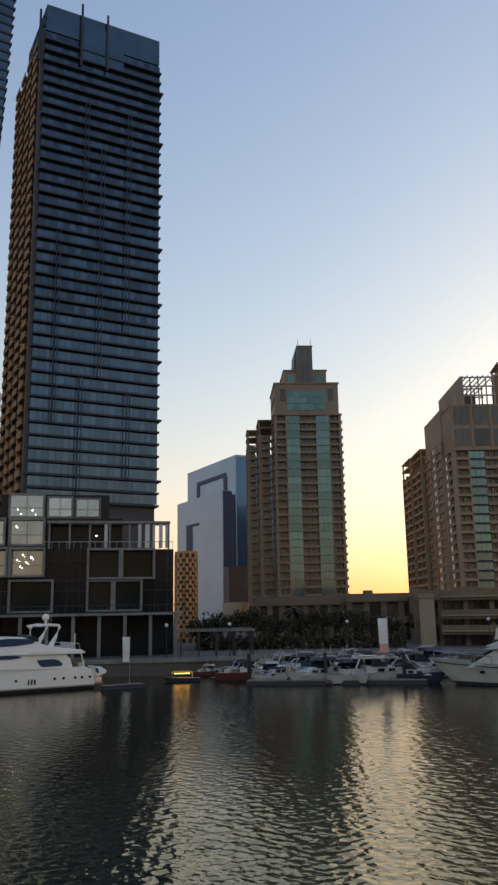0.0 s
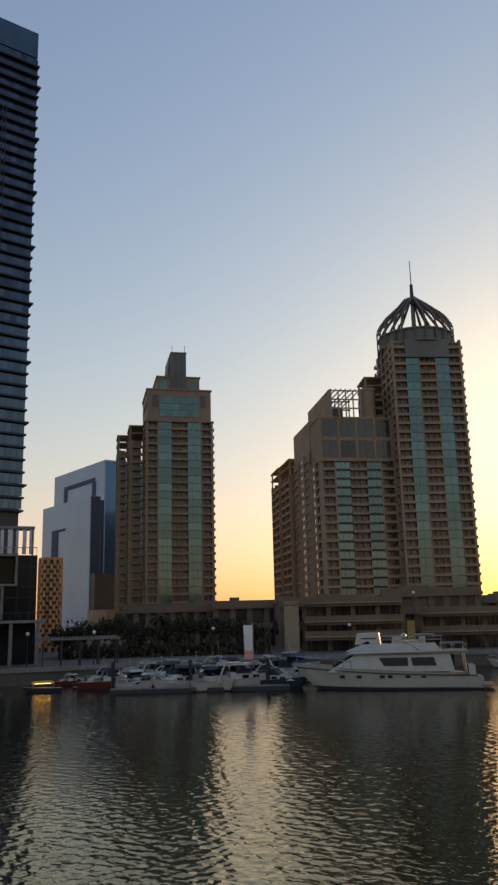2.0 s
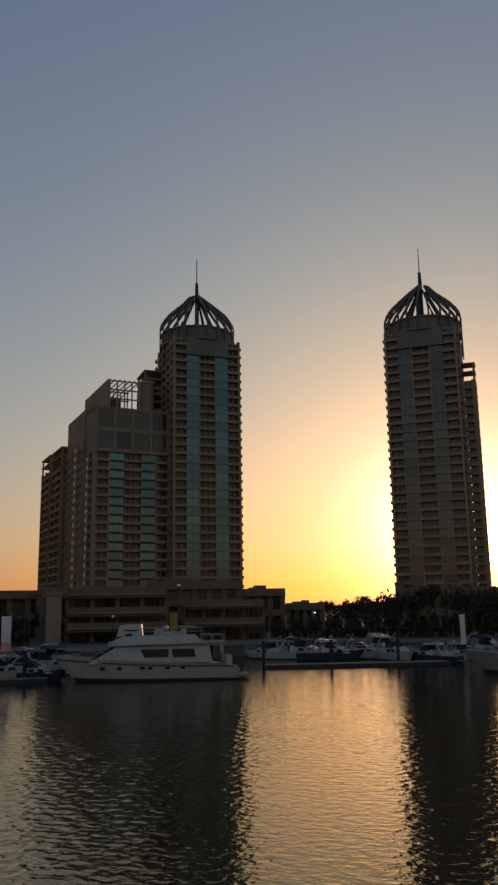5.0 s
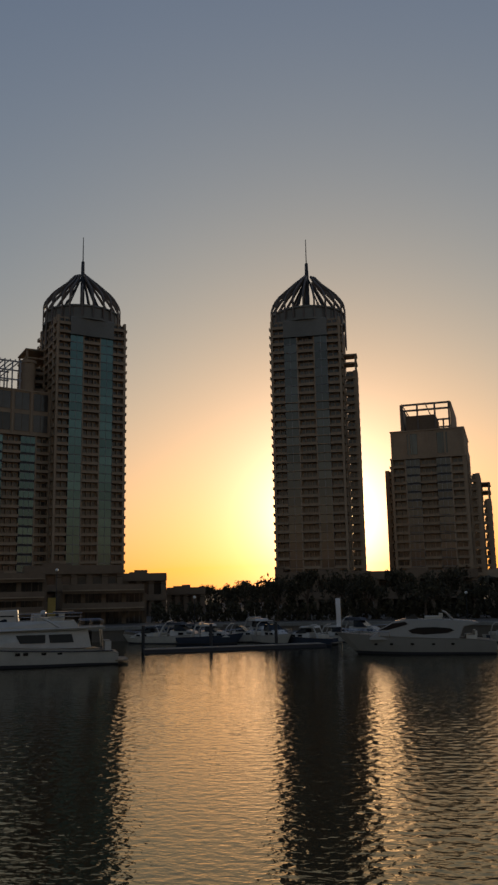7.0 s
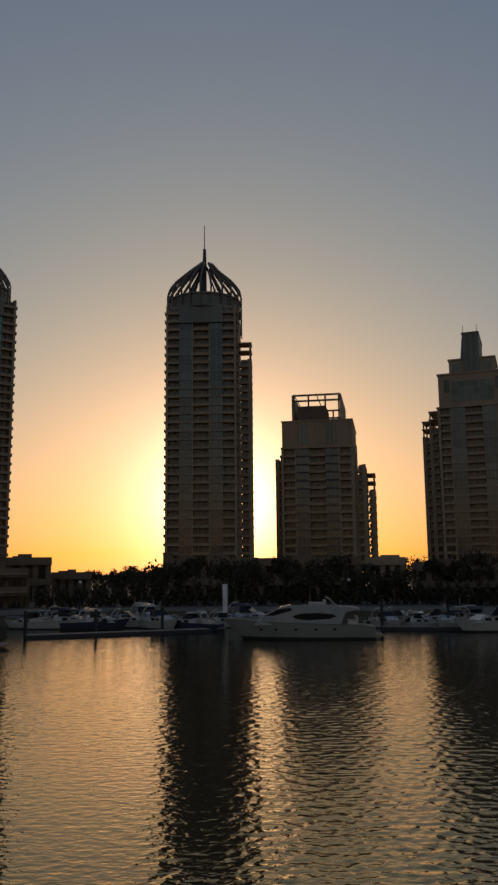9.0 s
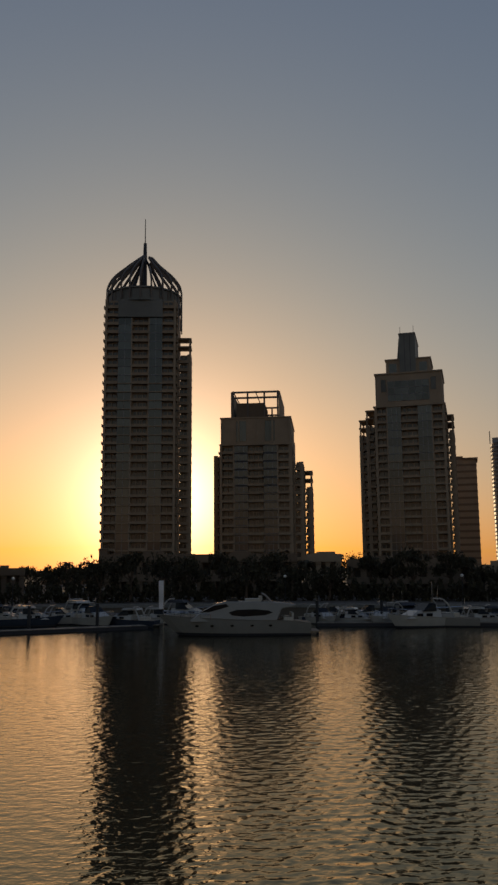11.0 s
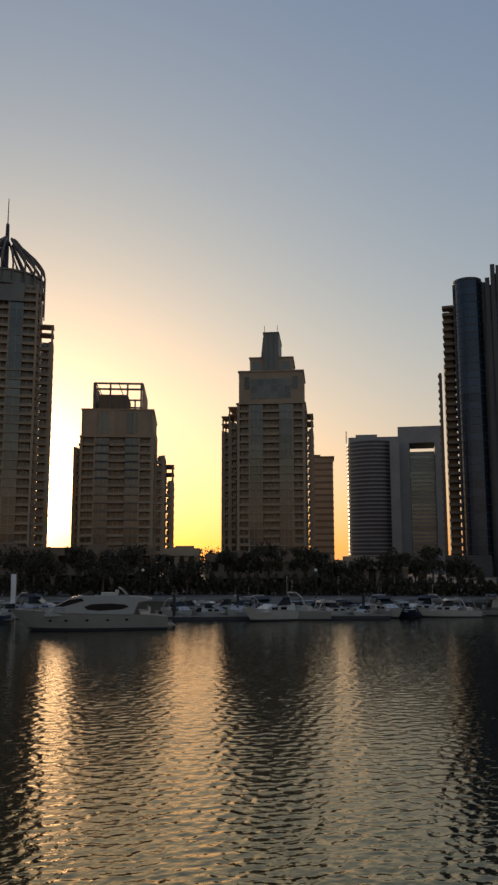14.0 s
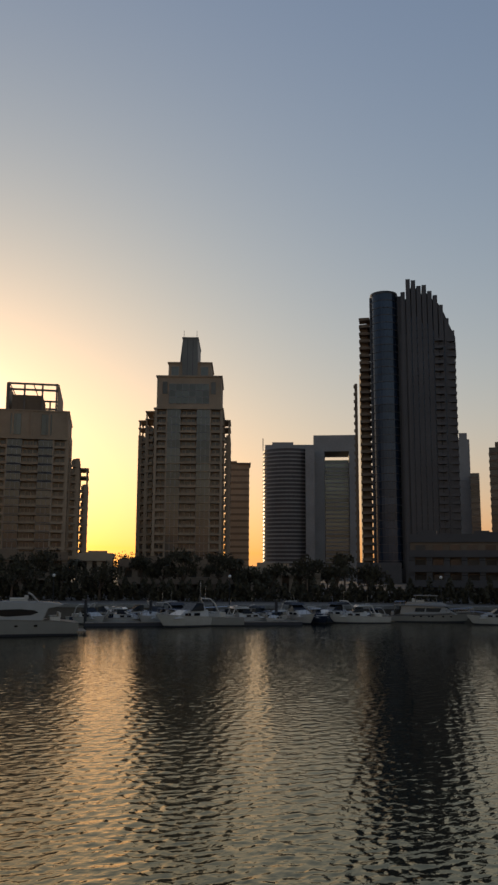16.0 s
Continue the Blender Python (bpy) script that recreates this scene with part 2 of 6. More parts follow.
def prism(bm, outline, z0, z1, mi=0, scale=1.0):
    """An upright prism over a plan outline, given anticlockwise."""
    low = [bm.verts.new((x, y, z0)) for x, y in outline]
    high = [bm.verts.new((x * scale, y * scale, z1)) for x, y in outline]
    n = len(outline)
    bm.faces.new(low[::-1]).material_index = mi
    bm.faces.new(high).material_index = mi
    for i in range(n):
        bm.faces.new((low[i], low[(i + 1) % n], high[(i + 1) % n], high[i])).material_index = mi


def round_plan(rx, ry, n=32, cx=0.0, cy=0.0):
    return [(cx + rx * math.cos(2 * math.pi * i / n), cy + ry * math.sin(2 * math.pi * i / n)) for i in range(n)]


def tube(bm, points, radii, sides=6, mi=0):
    """A round bar through points."""
    points = [Vector(p) for p in points]
    rings = []
    for i, p in enumerate(points):
        way = (points[min(i + 1, len(points) - 1)] - points[max(i - 1, 0)]).normalized()
        side = way.cross(Vector((0, 0, 1)) if abs(way.z) < 0.95 else Vector((1, 0, 0))).normalized()
        up = side.cross(way)
        r = radii[i] if isinstance(radii, (list, tuple)) else radii
        rings.append([bm.verts.new(p + r * (math.cos(2 * math.pi * k / sides) * side + math.sin(2 * math.pi * k / sides) * up)) for k in range(sides)])
    for a, b in zip(rings, rings[1:]):
        for k in range(sides):
            bm.faces.new((a[k], a[(k + 1) % sides], b[(k + 1) % sides], b[k])).material_index = mi
    bm.faces.new(rings[0][::-1]).material_index = mi
    bm.faces.new(rings[-1]).material_index = mi


_cache = {}


def shared(key, build, mats):
    if key not in _cache:
        _cache[key] = finish(build(), key[0], mats)
    return _cache[key]


# ---- residential towers ----
def profile(bm, pts, x0, x1, mi=0):
    """A bar along x with the section pts (y, z), given anticlockwise as seen from +x."""
    a = [bm.verts.new((x0, y, z)) for y, z in pts]
    b = [bm.verts.new((x1, y, z)) for y, z in pts]
    n = len(pts)
    bm.faces.new(a[::-1]).material_index = mi
    bm.faces.new(b).material_index = mi
    for i in range(n):
        bm.faces.new((a[i], a[(i + 1) % n], b[(i + 1) % n], b[i])).material_index = mi


def balcony_mesh(w, proud, mat):
    def build():
        bm = bmesh.new()
        p = -proud
        profile(bm, ((p, -0.12), (1.3, -0.12), (1.3, 0.12), (p + 0.16, 0.12), (p + 0.16, 0.8), (p + 0.22, 0.8), (p + 0.22, 0.9), (p - 0.06, 0.9), (p - 0.06, 0.8), (p, 0.8)), 0, w)
        n = max(1, round(w / 2.2))
        for i in range(1, n):
            box(bm, w * i / n - 0.14, w * i / n + 0.14, p + 0.85, 1.3, 0.13, 2.9)
        return bm
    return shared(("balcony", round(w, 2), proud, mat.name), build, mat)


def window_mesh(w, h, glass, frame_mat):
    """A window: panes set back in one frame with mullions."""
    def build():
        bm = bmesh.new()
        n = max(1, int(w / 1.7))
        xs = [0.0]
        for i in range(n):
            xs += [i * w / n + 0.06, (i + 1) * w / n - 0.06]
        xs = sorted(set(xs)) + [w]
        zs = [0.0, 0.08, h - 0.08, h]
        grid = [[bm.verts.new((x, -0.04, z)) for z in zs] for x in xs]
        panes = []
        for i in range(len(xs) - 1):
            for j in range(3):
                f = bm.faces.new((grid[i][j], grid[i + 1][j], grid[i + 1][j + 1], grid[i][j + 1]))
                f.material_index = 1
                if j == 1 and i % 2 == 1:
                    panes.append(f)
        for f in panes:
            out = bmesh.ops.extrude_discrete_faces(bm, faces=[f])["faces"]
            bmesh.ops.translate(bm, verts=out[0].verts, vec=(0, 0.1, 0))
            out[0].material_index = 0
        return bm
    return shared(("window", round(w, 2), round(h, 2), glass.name, frame_mat.name), build, (glass, frame_mat))


def face(tower, x, y, ang, z0, floors, fh, bays, stone=STONE, glass=TEAL, balcony=PARAPET, proud=0.35, gap=0.14):
    """One face of a tower, from its plan corner (x, y) along the direction ang. Bays: P pier, B balcony, T balcony that juts out, G glass, W window."""
    ca, sa = math.cos(radians(ang)), math.sin(radians(ang))
    s = 0.0
    for kind, w in bays:
        px, py = x + s * ca, y + s * sa
        if kind == "P":
            bm = boxes((0, w, -0.25, 1.3, 0, floors * fh))
            ob = part("pier", bm, stone, tower)
            ob.matrix_basis = pose(px, py, z0, 0, 0, ang)
        for i in range(floors if kind != "P" else 0):
            z = z0 + i * fh
            if kind in "BT":
                piece("balcony", balcony_mesh(w, proud if kind == "B" else 0.55, balcony), tower, px, py, z, ang)
                piece("window", window_mesh(w * 0.8, fh - 0.75, WINDOW, stone), tower, px + ca * w * 0.1 - sa * 1.17, py + sa * w * 0.1 + ca * 1.17, z + 0.14, ang)
            elif kind == "G":
                piece("window", window_mesh(w, fh - gap, glass, GREY_METAL), tower, px + sa * 0.1, py - ca * 0.1, z + gap / 2, ang)
            elif kind == "W":
                piece("window", window_mesh(w * 0.55, fh - 1.3, WINDOW, stone), tower, px + ca * w * 0.22, py + sa * w * 0.22, z + 0.9, ang)
        if kind == "G" and glass is SMOKE:
            m = shared(("ledge", round(w, 2)), lambda: boxes((0.05, w - 0.05, -0.55, 0.07, -0.16, 0.14)), PARAPET)
            for i in range(int(floors * 0.72)):
                piece("ledge", m, tower, px, py, z0 + i * fh, ang)
        if kind == "G":
            ob = part("spandrel", boxes((0, w, 0.08, 1.3, 0, floors * fh)), DARK_METAL, tower)
            ob.matrix_basis = pose(px, py, z0, 0, 0, ang)
        if kind == "W":
            bm = bmesh.new()
            for i in range(floors):
                box(bm, 0, w, 0.06, 1.3, i * fh, i * fh + 0.9)
                box(bm, 0, w, 0.06, 1.3, (i + 1) * fh - 0.4, (i + 1) * fh)
                box(bm, 0, w * 0.22, 0.06, 1.3, i * fh + 0.9, (i + 1) * fh - 0.4)
                box(bm, w * 0.77, w, 0.06, 1.3, i * fh + 0.9, (i + 1) * fh - 0.4)
            ob = part("wall", bm, stone, tower)
            ob.matrix_basis = pose(px, py, z0, 0, 0, ang)
        s += w


def wall_block(tower, x0, x1, y0, y1, z0, z1, mat=STONE, name="wall"):
    bm = boxes((x0, x1, y0, y1, z0, z1))
    return part(name, bm, mat, tower)


def wing(tower, x0, x1, y0, y1, z0, floors, fh, sides="f", open_top=2):
    """A lower wing: body, piers and balconies on its front and sides, and open decks on posts on top."""
    top = z0 + floors * fh
    wall_block(tower, x0 + 1.3, x1 - 1.3, y0 + 1.3, y1, z0, top)
    w = x1 - x0
    face(tower, x0, y0, 0, z0, floors, fh, [("P", 0.7), ("B", w - 1.4), ("P", 0.7)])
    d = y1 - y0
    if "l" in sides:
        face(tower, x0, y1, -90, z0, floors, fh, [("P", 0.8), ("B", (d - 2.4) / 2), ("P", 0.8), ("B", (d - 2.4) / 2), ("P", 0.8)])
    if "r" in sides:
        face(tower, x1, y0, 90, z0, floors, fh, [("P", 0.8), ("B", (d - 2.4) / 2), ("P", 0.8), ("B", (d - 2.4) / 2), ("P", 0.8)])
    for i in range(open_top):
        z = top + i * fh
        deck = part("roof_deck", boxes((x0 - 0.3, x1 + 0.3, y0 - 0.3, y1 + 0.3, z + fh - 0.5, z + fh)), STONE, tower)
        for a, b in ((x0, x0 + 0.6), (x1 - 0.6, x1)):
            for c, d in ((y0, y0 + 0.6), (y1 - 0.6, y1)):
                part("roof_post", boxes((a, b, c, d, z, z + fh - 0.5)), STONE, deck)


def stepped_tower(label, az, d, turn, floors, left=(), right=(), fh=3.08, glass=TEAL, open_side=""):
    """A stone tower whose crown steps back to a high slab."""
    x, y = polar(az, d)
    t = thing("apartment_tower", label, "tower", x, y, 2.0, -(az + turn), group="marina apartment towers")
    z0 = 6.0
    top = z0 + floors * fh
    wall_block(t, -12.1, 12.1, 1.3, 24, 0, top)
    wall_block(t, -13.6, 13.6, -0.3, 25, 0, z0, STONE_DARK, "plinth")
    front = [("P", 1.0), ("B", 3.5), ("P", 0.5), ("G", 5.2), ("B", 6.4), ("G", 5.2), ("P", 0.5), ("B", 3.5), ("P", 1.0)]
    face(t, -13.4, 0, 0, z0, floors, fh, front, glass=glass)
    face(t, 13.4, 0, 90, z0, floors, fh, [("T", 3.4), ("P", 1.0), ("B", 4.0)])
    face(t, -13.4, 8.4, -90, z0, floors, fh, [("B", 4.0), ("P", 1.0), ("T", 3.4)])
    bm = boxes((-13.8, 13.8, -0.6, 25, top, top + 0.6), (-12.8, 12.8, 0.6, 23.4, top + 0.6, top + 13.2), (-13.2, 13.2, 0.2, 23.8, top + 13.2, top + 13.8))
    part("crown", bm, STONE, t)
    for sx in (-10.6, 8.6):
        piece("window", window_mesh(2.0, 5.0, WINDOW, STONE_DARK), t, sx, 0.45, top + 6.2)
    for i in range(3):
        for j in range(6):
            piece("window", window_mesh(2.6, 2.6, glass, GREY_METAL), t, -7.95 + j * 2.65, 0.4, top + 2.4 + i * 2.7)
    for i in range(6):
        piece("window", window_mesh(2.4, 1.5, WINDOW, STONE_DARK), t, -12.9, 20 - i * 3, top + 7, -90)
    part("upper_step", boxes((-8.6, 8.6, 3, 22, top + 13.8, top + 19.4), (-9.0, 9.0, 2.6, 22.4, top + 19.4, top + 19.9)), STONE, t)
    for sx in (-7.4, 4.4):
        piece("window", window_mesh(3.0, 3.6, glass, GREY_METAL), t, sx, 2.85, top + 14.4)
    bm = boxes((-3.1, 3.1, 2.4, 23.0, top + 13.8, top + 29.6))
    box(bm, -3.3, 3.3, 2.2, 23.2, top + 29.6, top + 30.1)
    slab = part("top_slab", bm, DULL_PANEL, t)
    bm = bmesh.new()
    low = [bm.verts.new(p) for p in ((-4.4, 6, top + 19.9), (-3.12, 6, top + 19.9), (-3.12, 20, top + 19.9), (-4.4, 20, top + 19.9))]
    high = [bm.verts.new(p) for p in ((-3.5, 6, top + 29.0), (-3.12, 6, top + 29.0), (-3.12, 20, top + 29.0), (-3.5, 20, top + 29.0))]
    bm.faces.new(low[::-1]), bm.faces.new(high)
    for i in range(4):
        bm.faces.new((low[i], low[(i + 1) % 4], high[(i + 1) % 4], high[i]))
    part("buttress", bm, DULL_PANEL, slab)
    for xx in (-1.15, 1.0):
        part("slab_groove", boxes((xx, xx + 0.15, 2.33, 2.39, top + 14.2, top + 29.4)), DARK_METAL, slab)
    bm = bmesh.new()
    tube(bm, ((-2.6, 3, top + 30), (-2.6, 3, top + 33)), 0.1)
    tube(bm, ((2.6, 3, top + 30), (2.6, 3, top + 33)), 0.1)
    part("aerial", bm, DARK_METAL, t)
    for row, sides in [(r, "l") for r in left] + [(r, "r") for r in right]:
        x0, x1, y0, y1, n = row
        wing(t, x0, x1, y0, y1, z0, n, fh, "f" + sides)
    return t


def framed_tower(label, az, d, turn, floors, rise, crown, frame_x, mirror=1, fh=3.08, wings=(), glass=TEAL, step=0.0, rear=(14, 41, 76)):
    """A deep stone tower with an open steel frame on its roof. crown, frame_x: the ends of the crown block and of the frame; rear: from, to and height of the rear block."""
    x, y = polar(az, d)
    t = thing("apartment_tower", label, "tower", x, y, 2.0, -(az + turn), group="marina apartment towers")
    z0, top = 6.0, 6.0 + floors * fh
    wall_block(t, -12.4, 12.4, 1.3, 27, 0, top)
    wall_block(t, -14, 14, -0.4, 46, 0, z0, STONE_DARK, "plinth")
    front = [("P", 0.9), ("B", 4.2), ("P", 0.5), ("G", 5.1), ("B", 6.0), ("G", 5.1), ("P", 0.5), ("B", 4.2), ("P", 0.9)]
    face(t, -13.7, 0, 0, z0, floors, fh, front, glass=glass, gap=0.75)
    near, far = [("P", 1.2), ("B", 4.6), ("P", 1.2), ("W", 5.0), ("P", 1.2)], [("T", 3.0), ("P", 1.0), ("B", 5.0)]
    side = -13.7 if mirror > 0 else 13.7
    if mirror > 0:
        face(t, -13.7, 13.2, -90, z0, floors, fh, near[::-1])
        face(t, 13.7, 0, 90, z0, floors, fh, far)
    else:
        face(t, 13.7, 0, 90, z0, floors, fh, near)
        face(t, -13.7, 9, -90, z0, floors, fh, far[::-1])
    part("cornice", boxes((-13.9, 13.9, -0.5, 26.5, top, top + 0.6)), STONE, t)
    part("attic", boxes((-13.2, 13.2, 0.5, 26, top + 0.6, top + 0.6 + step)), STONE, t) if step else None
    c0, c1 = crown
    z1 = top + rise
    part("crown", boxes((c0, c1, 0.5, 34, top + 0.6 + step, z1)), STONE, t)
    part("crown_coping", boxes((c0 - 0.3, c1 + 0.3, 0.2, 34.3, z1, z1 + 0.5)), STONE, t)
    n = 2
    for i in range(n if mirror > 0 else 0):
        for j in range(4):
            piece("window", window_mesh((c1 - c0) / 4 - 1.6, (rise - step) / 2 - 1.7, WINDOW, STONE_DARK), t, c0 + 1.0 + j * (c1 - c0 - 0.6) / 4, 0.4, top + step + 1.5 + i * ((rise - step) / 2 - 0.3))
    if mirror < 0:
        for xx in (-7.4, 3.6):
            piece("window", window_mesh(3.8, rise - step - 2.6, SMOKE, STONE_DARK), t, xx, 0.4, top + 1.6 + step)
    for j in range(5):
        piece("pier", shared(("pier", "crown", round(rise - step, 1)), lambda: boxes((-0.35, 0.35, -0.3, 0.5, 0, rise - step - 0.6)), STONE), t, c0 + 0.4 + j * (c1 - c0 - 0.8) / 4, 0.4, top + 0.6 + step)
    xa, xb = frame_x
    z1 += 0.5
    z2 = z1 + 9.6
    if mirror > 0:
        bm = bmesh.new()
        prism(bm, round_plan(2.6, 2.6, 20, xb + 4.2, 6), z1, z2 + 1.2)
        prism(bm, round_plan(3.0, 3.0, 20, xb + 4.2, 6), z2 + 1.2, z2 + 2.2, 0, 1.0)
        part("water_tank", bm, STONE, t)
    if mirror > 0:
        part("lift_house", boxes((xa + 1.5, xa + (xb - xa) * 0.55, 8, 20, z1, z1 + 5.6)), STONE_DARK, t)
    else:
        part("lift_house", boxes((xa + (xb - xa) * 0.06, xa + (xb - xa) * 0.7, 3, 20, z1, z1 + 6.0)), STONE_DARK, t)
    steel, bar = (GREY_METAL, 0.2) if mirror > 0 else (RIB_METAL, 0.32)
    for yy in (1.4, 16, 33) if mirror > 0 else (1.4, 33):
        for k in range(5) if mirror > 0 or yy > 20 else (0, 1.3, 2.8, 4):
            xx = xa + (xb - xa) * k / 4
            part("frame_post", boxes((xx - bar, xx + bar, yy - bar, yy + bar, z1, z2)), steel, t)
        for zz in (z2, z1 + 6.4, z1 + 3.2) if mirror > 0 or yy > 20 else (z2, z2 - 2.2):
            part("frame_beam", boxes((xa - 0.5, xb + 0.5, yy - 0.24, yy + 0.24, zz, zz + 2.2 * bar)), steel, t)
    for k in range(7 if mirror > 0 else 3):
        xx = xa + (xb - xa) * k / (6 if mirror > 0 else 2)
        part("frame_purlin", boxes((xx - 0.14, xx + 0.14, 0.9, 33.6, z2 + 0.46, z2 + 0.8)), steel, t)
    if mirror > 0:
        part("roof_wall", boxes((xa - 0.8, xa - 0.3, 1.2, 34, z1, z2 + 0.6)), STONE, t)
    else:
        part("roof_wall", boxes((xb + 0.4, xb + 0.9, 1.2, 34, z1, z2 + 0.5)), STONE, t)
        part("roof_wall", boxes((xa - 0.9, xa - 0.4, 1.2, 34, z1, z2 + 0.5)), STONE, t)
    y0, y1, zr = rear
    part("rear_block", boxes((-13.6, 13.6, y0, y1, 0, zr)), STONE, t)
    m = int((zr - z0 - 9) / fh)
    span = (y1 - y0 - 4.8) / 3
    bays = [("P", 1.2), ("B", span), ("P", 1.2), ("W", span), ("P", 1.2), ("B", span), ("P", 1.2)]
    face(t, side - 0.1 if mirror > 0 else side + 0.1, y1 if mirror > 0 else y0, -90 if mirror > 0 else 90, z0, m, fh, bays)
    for x0, x1, y0, y1, n, s, slots in wings:
        wing(t, x0, x1, y0, y1, z0, n, fh, "f" + s, slots)
    return t


def domed_tower(label, az, d, turn, floors, left=(), right=(), fh=3.08, z0=6.0, glass=TEAL, shown="l"):
    """A tall stone tower under an open dome of curved ribs with a spire."""
    x, y = polar(az, d)
    t = thing("domed_tower", label, "tower", x, y, 2.0, -(az + turn), group="marina domed towers")
    top = z0 + floors * fh
    h = 12.6
    wall_block(t, -h + 1.3, h - 1.3, -h + 1.3, h - 1.3, 0, top)
    wall_block(t, -h - 0.5, h + 0.5, -h - 0.5, h + 0.5, 0, z0, STONE_DARK, "plinth")
    front = [("P", 0.8), ("B", 4.0), ("G", 4.6), ("P", 0.4), ("B", 5.6), ("P", 0.4), ("G", 4.6), ("B", 4.0), ("P", 0.8)]
    face(t, -h, -h, 0, z0, floors, fh, front, glass=glass)
    side = [("T", 3.0), ("P", 1.6), ("B", 4.4), ("P", 1.4), ("B", 4.4), ("P", 1.4), ("B", 4.4), ("P", 1.6), ("T", 3.0)]
    part_side = side[:3] + [("P", 16.2)]
    face(t, h, -h, 90, z0, floors, fh, side if "r" in shown else part_side)
    face(t, -h, h, -90, z0, floors, fh, side if "l" in shown else part_side[::-1])
    r = 13.9
    n = 24
    bm = bmesh.new()
    prism(bm, round_plan(r - 0.6, r - 0.6, n), top, top + 4.4)
    prism(bm, round_plan(r + 0.2, r + 0.2, n), top - 0.3, top + 0.6)
    prism(bm, round_plan(r - 0.1, r - 0.1, n), top + 4.4, top + 5.0)
    drum = part("drum", bm, DULL_PANEL, t)
    for k in range(n):
        a = 360 * k / n
        piece("pilaster", shared(("pilaster", "drum"), lambda: boxes((-0.2, 0.2, -0.12, 0.1, 0.6, 4.4)), RIB_METAL), drum, (r - 0.62) * math.cos(radians(a)), (r - 0.62) * math.sin(radians(a)), top, a + 90)
    part("upper_panel", boxes((-7.9, 7.9, -h - 0.62, -h + 1.2, top - 2 * fh, top - 0.35), (-8.2, 8.2, -h - 0.85, -h - 0.3, top - 2 * fh - 0.45, top - 2 * fh - 0.02)), DULL_PANEL, t, "smooth grey panel below the dome")
    curve = ((14.2, 0.5), (14.2, 7.3), (13.8, 8.9), (12.8, 10.6), (11.4, 12.4), (9.6, 14.1), (6.0, 17.4), (2.5, 20.9))
    jitter = random.Random(int(az * 10))
    for k in range(22):
        a = 2 * math.pi * (k + 0.5 + jitter.uniform(-0.16, 0.16)) / 22
        bm = bmesh.new()
        towards = math.cos(a) * (1 if az > 30 else -1)
        if abs(towards) < 0.16 and k % 2:
            continue
        # one flank of the dome stands clear of the rest, leaving an open slot under the spire
        pts = [(rr, top + zz) for rr, zz in curve[:-1]] + [(3.6, top + 20.3) if towards > 0 else (1.1, top + 21.6)]
        if 0.02 < towards < 0.5:
            pts = pts[:-2]
        if towards > 0.9:
            pts[0] = (pts[0][0], top - 8.5)
        inner = [(max(0.2, rr - (0.4 if i < 2 else 0.75)), zz - (0.0 if i < 2 else 0.5)) for i, (rr, zz) in enumerate(pts)]
        rows = []
        for (ro, zo), (ri, zi) in zip(pts, inner):
            row = []
            for rr, zz, s in ((ro, zo, -0.3), (ro, zo, 0.3), (ri, zi, 0.3), (ri, zi, -0.3)):
                row.append(bm.verts.new((rr * math.cos(a) - s * math.sin(a), rr * math.sin(a) + s * math.cos(a), zz)))
            rows.append(row)
        for p, q in zip(rows, rows[1:]):
            for j in range(4):
                bm.faces.new((p[j], p[(j + 1) % 4], q[(j + 1) % 4], q[j]))
        bm.faces.new(rows[0][::-1]), bm.faces.new(rows[-1])
        part("rib", bm, RIB_METAL, t)
    for k in range(11):
        a = 2 * math.pi * (k + 0.3) / 11
        if 0.1 < math.cos(a) * (1 if az > 30 else -1) < 0.6:
            continue
        bm = bmesh.new()
        tube(bm, ((0.4 * math.cos(a), 0.4 * math.sin(a), top + 20.5), (6.4 * math.cos(a), 6.4 * math.sin(a), top + 8.0)), (0.22, 0.34), 6)
        part("brace", bm, DARK_METAL, t)
    bm = bmesh.new()
    tube(bm, ((0, 0, top + 5), (0, 0, top + 21), (0, 0, top + 26.6)), (0.9, 0.75, 0.6), 8)
    tube(bm, ((0, 0, top + 26.6), (0, 0, top + 36.4)), (0.22, 0.14), 6)
    part("spire", bm, DARK_METAL, t)
    for row, sides in [(q, "l") for q in left] + [(q, "r") for q in right]:
        wing(t, *row[:4], z0, row[4], fh, "f" + sides)
    return t

# ---- ground, water ----
def shore(az):
    """The quay's distance along the curved basin."""
    pts = ((-180, 60), (-120, 70), (-60, 100), (-25, 112), (-3, 114), (8, 122), (20, 130), (33, 138), (48, 132), (62, 126), (75, 130), (95, 135), (130, 90), (180, 60))
    for (a, r), (b, s) in zip(pts, pts[1:]):
        if a <= az <= b:
            return r + (s - r) * (az - a) / (b - a)


